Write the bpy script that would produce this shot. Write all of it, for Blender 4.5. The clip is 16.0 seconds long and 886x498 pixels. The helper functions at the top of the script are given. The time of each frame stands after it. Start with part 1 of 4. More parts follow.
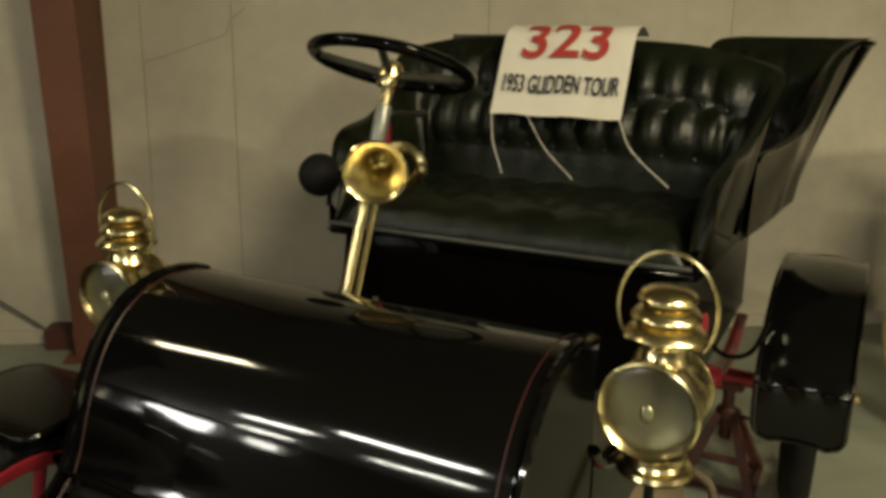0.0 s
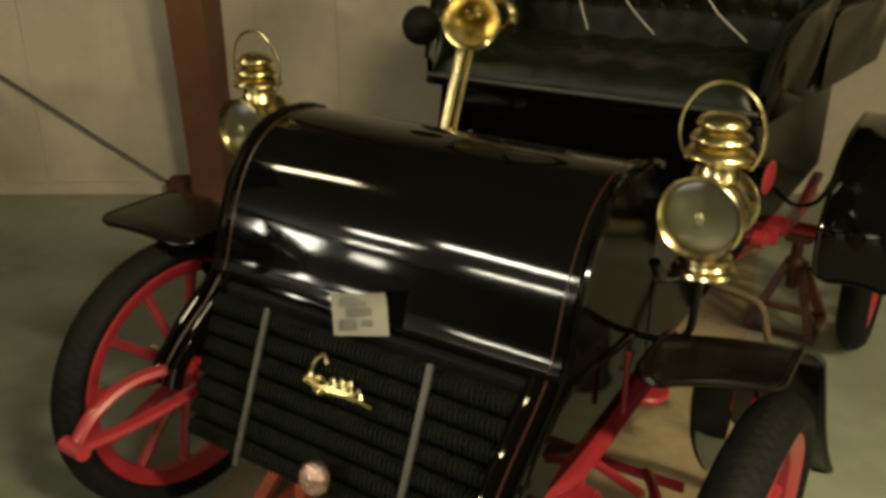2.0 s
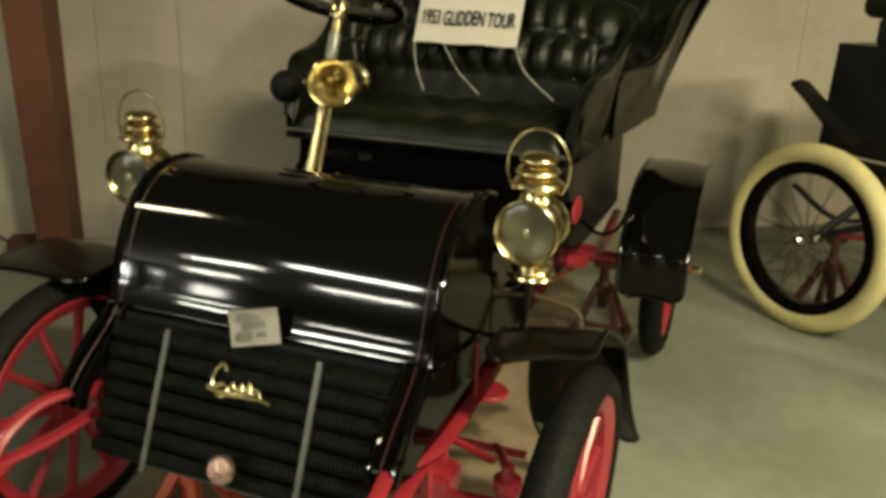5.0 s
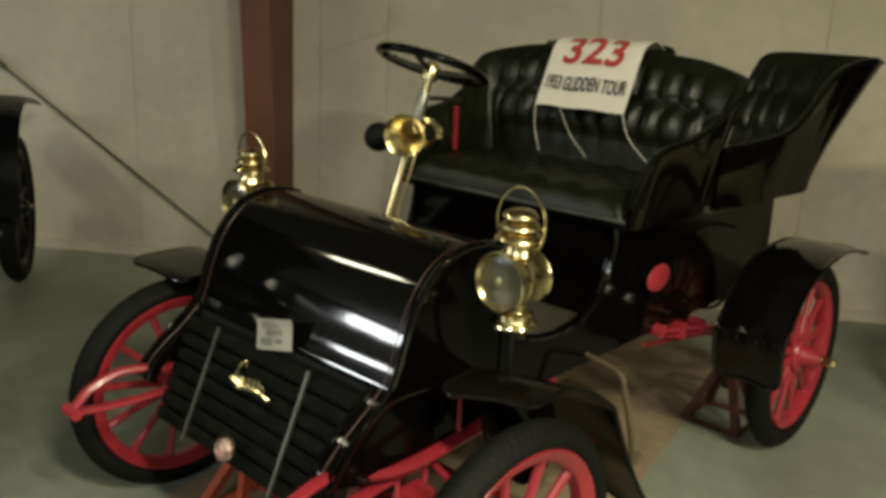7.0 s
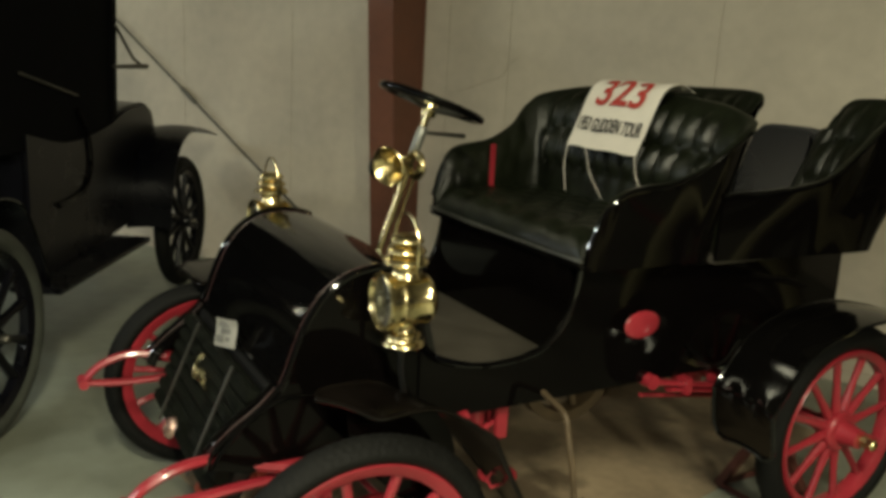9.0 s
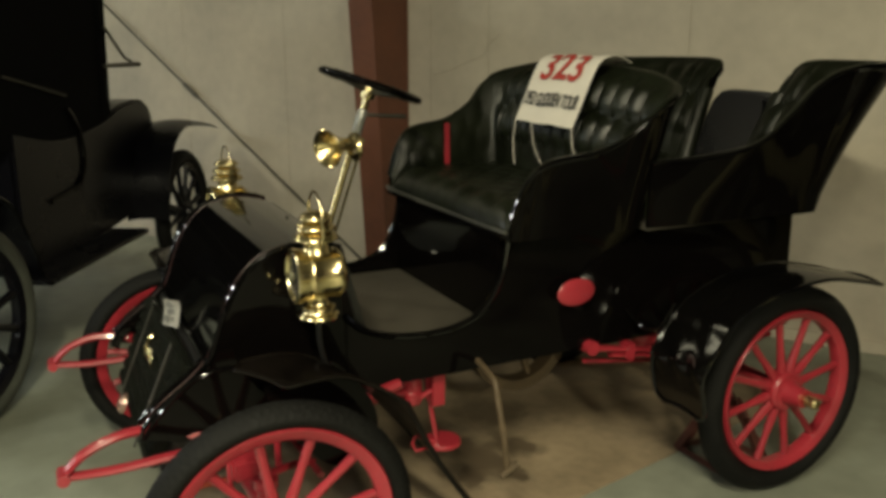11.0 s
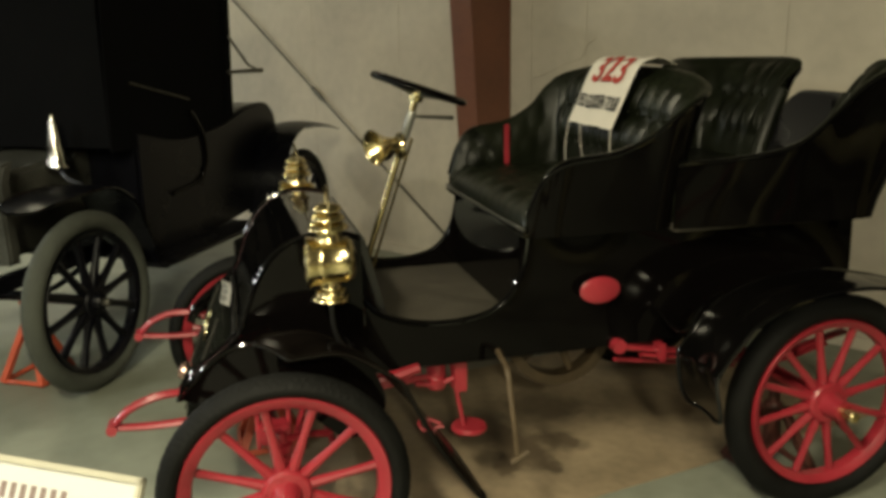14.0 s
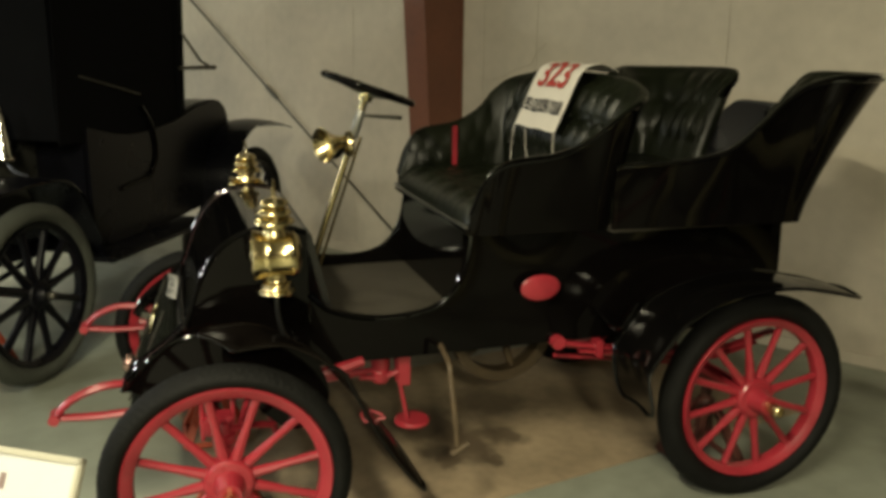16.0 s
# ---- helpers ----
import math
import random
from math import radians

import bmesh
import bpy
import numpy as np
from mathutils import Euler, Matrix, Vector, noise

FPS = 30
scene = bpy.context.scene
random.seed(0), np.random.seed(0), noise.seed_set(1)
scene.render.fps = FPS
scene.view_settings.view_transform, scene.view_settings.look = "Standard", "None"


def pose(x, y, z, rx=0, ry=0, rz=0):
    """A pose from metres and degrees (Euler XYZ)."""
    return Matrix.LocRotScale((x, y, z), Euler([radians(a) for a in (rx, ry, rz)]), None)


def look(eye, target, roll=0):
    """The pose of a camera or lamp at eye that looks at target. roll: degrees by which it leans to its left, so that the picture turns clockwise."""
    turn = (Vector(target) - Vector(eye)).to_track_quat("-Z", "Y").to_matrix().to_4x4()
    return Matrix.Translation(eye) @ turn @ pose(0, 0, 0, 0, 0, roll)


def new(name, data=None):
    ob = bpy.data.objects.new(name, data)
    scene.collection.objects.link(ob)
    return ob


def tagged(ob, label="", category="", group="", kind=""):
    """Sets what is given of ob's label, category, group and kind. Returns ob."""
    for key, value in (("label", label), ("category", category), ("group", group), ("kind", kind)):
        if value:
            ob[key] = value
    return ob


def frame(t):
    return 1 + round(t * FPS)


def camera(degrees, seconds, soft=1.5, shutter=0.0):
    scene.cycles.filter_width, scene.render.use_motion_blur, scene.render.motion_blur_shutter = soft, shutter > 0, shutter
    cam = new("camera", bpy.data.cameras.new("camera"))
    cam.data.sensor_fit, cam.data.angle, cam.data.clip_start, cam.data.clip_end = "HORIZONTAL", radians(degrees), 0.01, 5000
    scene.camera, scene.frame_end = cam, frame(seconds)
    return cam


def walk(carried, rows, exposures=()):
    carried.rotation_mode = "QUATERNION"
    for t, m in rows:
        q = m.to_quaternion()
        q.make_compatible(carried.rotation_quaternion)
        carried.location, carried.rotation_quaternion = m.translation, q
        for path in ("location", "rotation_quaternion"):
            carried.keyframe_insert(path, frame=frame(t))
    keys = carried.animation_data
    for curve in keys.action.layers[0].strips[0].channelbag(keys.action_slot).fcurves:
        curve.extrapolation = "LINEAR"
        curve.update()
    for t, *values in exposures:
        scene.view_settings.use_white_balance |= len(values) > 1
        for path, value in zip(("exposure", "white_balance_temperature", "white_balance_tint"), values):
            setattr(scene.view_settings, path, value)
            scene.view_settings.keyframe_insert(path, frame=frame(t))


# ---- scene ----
cam = camera(56.3, 16.0, soft=3.8)
PATH = [
    (0, (0.822, -0.965, 1.513), (-0.075, 0.755, 1.027), 0.8),
    (0.5, (0.86, -1.02, 1.528), (-0.05, 0.681, 0.999), 0.5),
    (1, (0.882, -1.103, 1.517), (-0.009, 0.591, 0.936), -0.0),
    (1.5, (0.894, -1.2, 1.494), (-0.036, 0.435, 0.814), -0.6),
    (2, (0.951, -1.206, 1.495), (-0.073, 0.332, 0.73), -0.0),
    (2.5, (1.012, -1.207, 1.498), (-0.004, 0.305, 0.672), -1.0),
    (3, (1.057, -1.247, 1.504), (0.022, 0.251, 0.677), -1.4),
    (3.5, (1.098, -1.278, 1.496), (0.094, 0.206, 0.608), -0.1),
    (4, (1.117, -1.298, 1.494), (0.106, 0.172, 0.591), -0.5),
    (4.5, (1.059, -1.468, 1.528), (0.199, 0.159, 0.744), 1.3),
    (5, (1.046, -1.571, 1.538), (0.36, 0.201, 0.913), 1.8),
    (5.2, (1.078, -1.586, 1.564), (0.33, 0.166, 0.955), 1.3),
    (7.3, (1.867, -1.235, 1.594), (0.475, 0.108, 1.084), 1.7),
    (7.5, (1.945, -1.149, 1.607), (0.482, 0.11, 1.082), 0.5),
    (8, (2.24, -1.009, 1.631), (0.628, 0.059, 1.117), 1.6),
    (8.5, (2.383, -0.897, 1.616), (0.724, 0.133, 1.183), 1.2),
    (9, (2.42, -0.721, 1.602), (0.726, 0.246, 1.16), 3.1),
    (9.2, (2.461, -0.694, 1.519), (0.756, 0.273, 1.123), 2.4),
    (11.3, (2.761, -0.377, 1.617), (1.005, 0.448, 1.133), -0.2),
    (11.5, (2.827, -0.336, 1.62), (1.021, 0.408, 1.188), -0.2),
    (12, (2.957, -0.216, 1.622), (1.084, 0.321, 1.169), -0.2),
    (12.5, (2.948, -0.175, 1.597), (1.082, 0.353, 1.108), -1.4),
    (13, (2.885, -0.159, 1.598), (1.045, 0.414, 1.064), -0.7),
    (13.5, (2.945, -0.11, 1.619), (1.075, 0.386, 1.112), -1.6),
    (14, (3.0, -0.042, 1.614), (1.117, 0.439, 1.139), -0.9),
    (14.5, (3.019, -0.003, 1.614), (1.134, 0.484, 1.155), -0.9),
    (15, (3.045, 0.012, 1.618), (1.176, 0.557, 1.16), -0.3),
    (15.5, (3.063, -0.004, 1.616), (1.212, 0.577, 1.13), 0.5),
    (16, (3.081, -0.026, 1.608), (1.226, 0.558, 1.141), 0.7),
]
walk(cam, [(t, look(eye, target, roll)) for t, eye, target, roll in PATH], [(0, 0.0, 6700, 13), (1.0, 0.0, 6900, 11), (2.0, -0.12, 7500, 10), (3.5, -0.13, 7400, 10), (4.2, 0.06, 7000, 11), (5.0, 0.19, 6750, 11), (7.3, -0.09, 6050, 12), (9.2, -0.09, 6050, 12), (12.0, -0.03, 6280, 14), (16.0, 0.02, 6300, 14)])

# ---- world and lights ----
world = bpy.data.worlds.new("world")
scene.world = world
world.use_nodes = True
world.node_tree.nodes["Background"].inputs[0].default_value = (1.0, 0.85, 0.6, 1)
world.node_tree.nodes["Background"].inputs[1].default_value = 0.02

# the building stands askew to the car: u along the back wall, v out through it
WALL = Matrix.Translation((-3.184, 1.367, 0)) @ Matrix.Rotation(math.atan2(0.558, 0.83), 4, "Z")
ROOM_H = 3.7


def lamp(name, m, sx, sy, watts, colour):
    data = bpy.data.lights.new(name, "AREA")
    data.shape, data.size, data.size_y, data.energy, data.color = "RECTANGLE", sx, sy, watts, colour
    ob = new(name, data)
    ob.matrix_world = m
    return ob


WARM, COOL = (1.0, 0.92, 0.60), (0.95, 1.0, 0.86)
# strip lights: middle of each (x, y), turn in degrees, length, power, colour
TUBES = [(-2.95, -1.75, 8, 0.9, 34, WARM), (-2.95, -6.0, -12, 1.5, 150, COOL), (3.2, -1.2, 8, 1.2, 290, WARM), (2.6, -4.9, 8, 1.2, 150, COOL), (-7.6, -2.4, 8, 1.2, 45, WARM), (-5.5, -7.35, 8, 1.2, 90, COOL), (-7.5, -10.1, 8, 1.2, 90, COOL), (-4.2, -9.2, 0, 1.6, 120, COOL), (3.0, -8.6, 8, 1.2, 80, COOL), (7.0, -0.7, 8, 1.2, 500, WARM)]
for x, y, turn, length, watts, colour in TUBES:
    lamp("tube_light", pose(x, y, ROOM_H - 0.15, 0, 0, turn), length, 0.20, watts, colour)
lamp("window_light", WALL @ pose(-11.9, -6.25, 2.9, 0, -90, 0), 0.8, 1.3, 40, (0.95, 1.0, 0.97))

# ---- materials ----


def material(name, base, rough=0.5, metal=0.0, coat=0.0, var=0.0, scale=8.0, bump=0.0, bump_scale=60.0, dark=None, spec=0.5, coords="Object"):
    """A principled material with two scales of colour variation, roughness variation and fine relief."""
    m = bpy.data.materials.new(name)
    m.use_nodes = True
    nt = m.node_tree
    n, l = nt.nodes, nt.links
    b = n["Principled BSDF"]
    b.inputs["Roughness"].default_value = rough
    b.inputs["Metallic"].default_value = metal
    b.inputs["Coat Weight"].default_value = coat
    b.inputs["Coat Roughness"].default_value = 0.06
    b.inputs["Specular IOR Level"].default_value = spec
    b.inputs["Base Color"].default_value = (*base, 1)
    tc = n.new("ShaderNodeTexCoord")
    if var:
        big, small, mix = n.new("ShaderNodeTexNoise"), n.new("ShaderNodeTexNoise"), n.new("ShaderNodeMix")
        big.inputs["Scale"].default_value, small.inputs["Scale"].default_value = scale, scale * 9
        big.inputs["Detail"].default_value = small.inputs["Detail"].default_value = 5
        add = n.new("ShaderNodeMath")
        add.operation = "MULTIPLY_ADD"
        add.inputs[1].default_value = 0.4
        l.new(small.outputs["Fac"], add.inputs[0])
        l.new(big.outputs["Fac"], add.inputs[2])
        ramp = n.new("ShaderNodeMapRange")
        ramp.inputs["From Min"].default_value, ramp.inputs["From Max"].default_value = 0.4, 1.0
        l.new(add.outputs[0], ramp.inputs["Value"])
        mix.data_type = "RGBA"
        d = dark or tuple(c * (1 - var) for c in base)
        mix.inputs["A"].default_value, mix.inputs["B"].default_value = (*d, 1), (*[min(1, c * (1 + var * 0.5)) for c in base], 1)
        l.new(ramp.outputs["Result"], mix.inputs["Factor"])
        l.new(mix.outputs["Result"], b.inputs["Base Color"])
        rr = n.new("ShaderNodeMapRange")
        rr.inputs["To Min"].default_value, rr.inputs["To Max"].default_value = rough * 0.75, min(1, rough * 1.3)
        l.new(big.outputs["Fac"], rr.inputs["Value"])
        l.new(rr.outputs["Result"], b.inputs["Roughness"])
        for t in (big, small):
            l.new(tc.outputs[coords], t.inputs["Vector"])
    if bump:
        t, bn = n.new("ShaderNodeTexNoise"), n.new("ShaderNodeBump")
        t.inputs["Scale"].default_value, t.inputs["Detail"].default_value = bump_scale, 4
        bn.inputs["Strength"].default_value, bn.inputs["Distance"].default_value = bump, 0.004
        l.new(tc.outputs[coords], t.inputs["Vector"])
        l.new(t.outputs["Fac"], bn.inputs["Height"])
        l.new(bn.outputs["Normal"], b.inputs["Normal"])
    return m


LACQUER = material("black_lacquer", (0.0022, 0.0018, 0.0017), 0.06, var=0.3, scale=3, bump=0.03, bump_scale=12, spec=0.12)
SIDEBLACK = material("black_body_paint", (0.0022, 0.0017, 0.0016), 0.07, var=0.4, scale=4, bump=0.03, bump_scale=10, spec=0.13)
POLISHED = material("polished_black_lacquer", (0.002, 0.0018, 0.0018), 0.06, var=0.3, scale=3, bump=0.04, bump_scale=11, spec=0.5)
BLACK = material("black_paint", (0.008, 0.008, 0.008), 0.35, var=0.3, scale=5, bump=0.1)
FINM = material("sooty_black", (0.0045, 0.0055, 0.0035), 0.50, var=0.9, scale=22, spec=0.16)
NAVY = material("dull_navy_black", (0.003, 0.003, 0.0045), 0.28, var=0.4, scale=4, bump=0.06, spec=0.2)
BROWNIRON = material("rusty_brown_iron", (0.085, 0.058, 0.030), 0.6, 0.1, var=0.4, scale=14, bump=0.3)
LEATHER = material("dark_green_leather", (0.0075, 0.0092, 0.0046), 0.34, var=0.6, scale=9, bump=0.40, bump_scale=80, spec=0.24)
BRASS = material("polished_brass", (0.70, 0.58, 0.31), 0.21, 1.0, var=0.3, scale=9, bump=0.018, bump_scale=30)
RED = material("red_enamel", (0.28, 0.020, 0.030), 0.32, coat=0.25, var=0.3, scale=6, bump=0.05)
REDLINE = material("red_pinstripe", (0.03, 0.004, 0.004), 0.4)
RUBBER = material("black_rubber", (0.0055, 0.0055, 0.005), 0.66, var=0.5, scale=9, bump=0.5, bump_scale=90, spec=0.14)
GREYRUB = material("grey_rubber", (0.042, 0.046, 0.036), 0.8, var=0.4, scale=9, bump=0.4, bump_scale=60)
CREAM = material("cream_rubber", (0.62, 0.55, 0.27), 0.6, var=0.25, scale=7, bump=0.2)
CHROME = material("bright_nickel", (0.6, 0.58, 0.53), 0.15, 1.0, var=0.2, scale=10)
STEEL = material("dull_steel", (0.11, 0.105, 0.09), 0.42, 0.9, var=0.4, scale=12, bump=0.2)
RUST = material("rust_red_primer", (0.155, 0.058, 0.032), 0.6, var=0.35, scale=3, bump=0.25, bump_scale=40)
WALLP = material("painted_panel", (0.515, 0.462, 0.375), 0.75, var=0.26, scale=1.3, bump=0.25, bump_scale=18)
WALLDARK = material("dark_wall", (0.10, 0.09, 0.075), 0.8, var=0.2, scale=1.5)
FLOORM = material("concrete", (0.25, 0.265, 0.212), 0.45, var=0.4, scale=1.1, bump=0.2, bump_scale=35)
CEILM = material("ceiling_sheet", (0.17, 0.16, 0.14), 0.8, var=0.1, scale=2)
MATM = material("tan_board", (0.29, 0.222, 0.140), 0.75, var=0.5, scale=2.2, bump=0.2)
CLOTH = material("white_cotton", (0.66, 0.61, 0.53), 0.85, var=0.06, scale=20, bump=0.3, bump_scale=200)
REDINK = material("red_ink", (0.38, 0.035, 0.025), 0.8, var=0.2, scale=30)
BLACKINK = material("black_ink", (0.012, 0.012, 0.014), 0.8)
PAPER = material("grey_paper", (0.25, 0.235, 0.205), 0.6, var=0.15, scale=30)
GREYINK = material("grey_ink", (0.13, 0.125, 0.11), 0.7, var=0.5, scale=60)
BROWNINK = material("brown_ink", (0.15, 0.11, 0.10), 0.7)
TOPM = material("black_canvas", (0.0040, 0.0040, 0.0045), 0.75, var=0.4, scale=3, bump=0.4, bump_scale=50, spec=0.03)
SILVER = material("clouded_silvering", (0.30, 0.28, 0.18), 0.36, 0.9, var=0.35, scale=18, bump=0.1, bump_scale=40)
DUSTY = material("dusty_black_paint", (0.045, 0.045, 0.038), 0.30, var=0.8, scale=6, bump=0.1, spec=0.5)
GUARDM = material("dusty_brown_black", (0.0045, 0.0034, 0.0027), 0.17, var=0.6, scale=7, bump=0.06, spec=0.18)
DENTED = material("dented_black_lacquer", (0.0025, 0.0022, 0.002), 0.10, var=0.4, scale=5, bump=0.10, bump_scale=9, spec=0.36)
DARKRUST = material("dark_red_brown_paint", (0.085, 0.026, 0.018), 0.5, var=0.4, scale=8, bump=0.2)
PALE = material("worn_nickel", (0.32, 0.32, 0.29), 0.38, 0.6, var=0.5, scale=9, bump=0.2, bump_scale=30)
WHITE = material("white_board", (0.43, 0.428, 0.415), 0.5, var=0.05, scale=8)
FRAMEM = material("cream_frame", (0.33, 0.315, 0.245), 0.5, var=0.15, scale=9)
FLOORMAT = material("ribbed_floor_mat", (0.050, 0.043, 0.032), 0.7, var=0.3, scale=12, bump=0.4, bump_scale=120)
COPPER = material("pinkish_copper", (0.50, 0.33, 0.28), 0.2, 0.9, var=0.2, scale=40, bump=0.4, bump_scale=160)
GLASS = bpy.data.materials.new("lens_glass")
GLASS.use_nodes = True
gb = GLASS.node_tree.nodes["Principled BSDF"]
gb.inputs["Transmission Weight"].default_value, gb.inputs["Roughness"].default_value = 1.0, 0.22
gb.inputs["Base Color"].default_value = (0.9, 0.88, 0.8, 1)
TUBEM = bpy.data.materials.new("lit_diffuser")
TUBEM.use_nodes = True
tb = TUBEM.node_tree.nodes["Principled BSDF"]
tb.inputs["Emission Color"].default_value, tb.inputs["Emission Strength"].default_value = (1.0, 0.90, 0.61, 1), 3.0
SKYM = bpy.data.materials.new("daylit_pane")
SKYM.use_nodes = True
kb = SKYM.node_tree.nodes["Principled BSDF"]
kb.inputs["Emission Color"].default_value, kb.inputs["Emission Strength"].default_value = (1.0, 1.0, 0.90, 1), 24.0



def stained_and_shaded(m, spots, colour):
    """Soaks soft blotchy stains or painted shadow into a material's colour: (x, y, rx, ry, depth) on the floor plan."""
    n, l = m.node_tree.nodes, m.node_tree.links
    b = n["Principled BSDF"]
    src = b.inputs["Base Color"].links[0].from_socket
    tc, no, wob = n.new("ShaderNodeTexCoord"), n.new("ShaderNodeTexNoise"), n.new("ShaderNodeVectorMath")
    no.inputs["Scale"].default_value, no.inputs["Detail"].default_value = 7, 6
    wob.operation = "MULTIPLY_ADD"
    wob.inputs[1].default_value = (0.28, 0.28, 0)
    l.new(tc.outputs["Object"], no.inputs["Vector"])
    l.new(no.outputs["Color"], wob.inputs[0])
    l.new(tc.outputs["Object"], wob.inputs[2])
    for x, y, rx, ry, depth in spots:
        mp, ln, rg, mx = n.new("ShaderNodeMapping"), n.new("ShaderNodeVectorMath"), n.new("ShaderNodeMapRange"), n.new("ShaderNodeMix")
        mp.inputs["Location"].default_value = (-(x + 0.14) / rx, -(y + 0.14) / ry, 0)
        mp.inputs["Scale"].default_value = (1 / rx, 1 / ry, 0)
        ln.operation = "LENGTH"
        rg.interpolation_type = "SMOOTHSTEP"
        rg.inputs["From Min"].default_value, rg.inputs["From Max"].default_value = 0.45, 1.1
        rg.inputs["To Min"].default_value, rg.inputs["To Max"].default_value = depth, 0.0
        mx.data_type = "RGBA"
        mx.inputs["B"].default_value = (*colour, 1)
        l.new(wob.outputs[0], mp.inputs["Vector"])
        l.new(mp.outputs[0], ln.inputs[0])
        l.new(ln.outputs["Value"], rg.inputs["Value"])
        l.new(rg.outputs["Result"], mx.inputs["Factor"])
        l.new(src, mx.inputs["A"])
        src = mx.outputs["Result"]
    l.new(src, b.inputs["Base Color"])


stained_and_shaded(MATM, ((0.06, 1.02, 0.20, 0.14, 0.85), (-0.12, 0.94, 0.22, 0.16, 0.75), (0.02, 1.20, 0.15, 0.11, 0.8), (0.17, 0.92, 0.11, 0.07, 0.85), (0.22, 1.10, 0.10, 0.06, 0.8), (-0.3, 1.25, 0.22, 0.2, 0.6), (-0.05, 0.75, 0.45, 0.40, 0.45), (-0.1, 1.75, 0.4, 0.25, 0.45), (-0.3, 0.35, 0.4, 0.3, 0.4)), (0.052, 0.034, 0.017))
# the first floor spot paints in the shadow round the front jack; the rest are stains
stained_and_shaded(FLOORM, ((-0.3, -0.2, 0.42, 0.26, 0.4), (-1.15, -1.0, 0.5, 0.6, 0.5), (0.9, 1.9, 0.35, 0.5, 0.4), (-1.9, 0.3, 0.6, 0.3, 0.3), (1.6, 1.2, 0.5, 0.4, 0.35), (0.9, 0.4, 0.3, 0.5, 0.3), (-1.0, 1.3, 0.6, 0.3, 0.4), (2.3, 0.2, 0.7, 0.5, 0.3)), (0.11, 0.115, 0.085))

# ---- mesh helpers ----


def finish(name, bm, mat, smooth=True, angle=38):
    me = bpy.data.meshes.new(name)
    bmesh.ops.recalc_face_normals(bm, faces=bm.faces)
    bm.to_mesh(me)
    bm.free()
    me.materials.append(mat)
    if smooth:
        me.polygons.foreach_set("use_smooth", [True] * len(me.polygons))
        me.set_sharp_from_angle(angle=radians(angle))
    return me


def part(name, bm, mat, parent, label="", m=None, smooth=True, angle=38):
    """Links a bmesh as one mesh object under a thing or a part."""
    ob = new(name, finish(name, bm, mat, smooth, angle))
    ob.parent = parent
    if m is not None:
        ob.matrix_basis = m
    if label:
        ob["label"] = label
    return ob


def thing(name, label, category, m=None, group="", kind=""):
    ob = new(name)
    ob.empty_display_size = 0.1
    if m is not None:
        ob.matrix_world = m
    return tagged(ob, label, category, group, kind)


def solid(name, bm, mat, label, category, m=None, group="", kind=""):
    ob = new(name, finish(name, bm, mat))
    if m is not None:
        ob.matrix_world = m
    return tagged(ob, label, category, group, kind)


def join(*bms):
    out = bmesh.new()
    for b in bms:
        me = bpy.data.meshes.new("tmp")
        b.to_mesh(me)
        out.from_mesh(me)
        b.free()
        bpy.data.meshes.remove(me)
    return out


def moved(bm, m):
    bm.transform(m)
    return bm


def box(x0, x1, y0, y1, z0, z1, bevel=0.004, seg=2):
    bm = bmesh.new()
    bmesh.ops.create_cube(bm, size=1, matrix=Matrix.LocRotScale(((x0 + x1) / 2, (y0 + y1) / 2, (z0 + z1) / 2), None, (x1 - x0, y1 - y0, z1 - z0)))
    if bevel:
        bmesh.ops.bevel(bm, geom=bm.edges[:], offset=bevel, segments=seg, affect="EDGES")
    return bm


def lathe(profile, seg=32, closed=False):
    """Turns (radius, z) pairs round the z axis."""
    bm = bmesh.new()
    rings = []
    for r, z in profile:
        if r < 1e-5:
            rings.append([bm.verts.new((0, 0, z))])
        else:
            rings.append([bm.verts.new((r * math.cos(a * math.tau / seg), r * math.sin(a * math.tau / seg), z)) for a in range(seg)])
    pairs = list(zip(rings, rings[1:])) + ([(rings[-1], rings[0])] if closed else [])
    for a, b in pairs:
        for i in range(seg):
            j = (i + 1) % seg
            f = [a[i % len(a)], a[j % len(a)], b[j % len(b)], b[i % len(b)]]
            f = list(dict.fromkeys(f))
            if len(f) > 2:
                bm.faces.new(f)
    return bm


def tube(points, radius, seg=10, closed=False, flat=1.0):
    """A bar of round (or flattened) section along points; radius: one number or one a point."""
    pts = [Vector(p) for p in points]
    n = len(pts)
    rad = radius if isinstance(radius, (list, tuple)) else [radius] * n
    bm = bmesh.new()
    rings = []
    side = None
    for i, p in enumerate(pts):
        a = pts[(i - 1) % n] if closed or i else p
        b = pts[(i + 1) % n] if closed or i < n - 1 else p
        d = (b - a).normalized()
        if side is None:
            side = d.orthogonal().normalized() if abs(d.z) > 0.95 else d.cross(Vector((0, 0, 1))).normalized()
        side = (side - d * side.dot(d)).normalized()
        up = side.cross(d)
        rings.append([bm.verts.new(p + rad[i] * (math.cos(k * math.tau / seg) * side + flat * math.sin(k * math.tau / seg) * up)) for k in range(seg)])
    for i in range(n if closed else n - 1):
        a, b = rings[i], rings[(i + 1) % n]
        for k in range(seg):
            bm.faces.new([a[k], a[(k + 1) % seg], b[(k + 1) % seg], b[k]])
    if not closed:
        bm.faces.new(rings[0][::-1])
        bm.faces.new(rings[-1])
    return bm


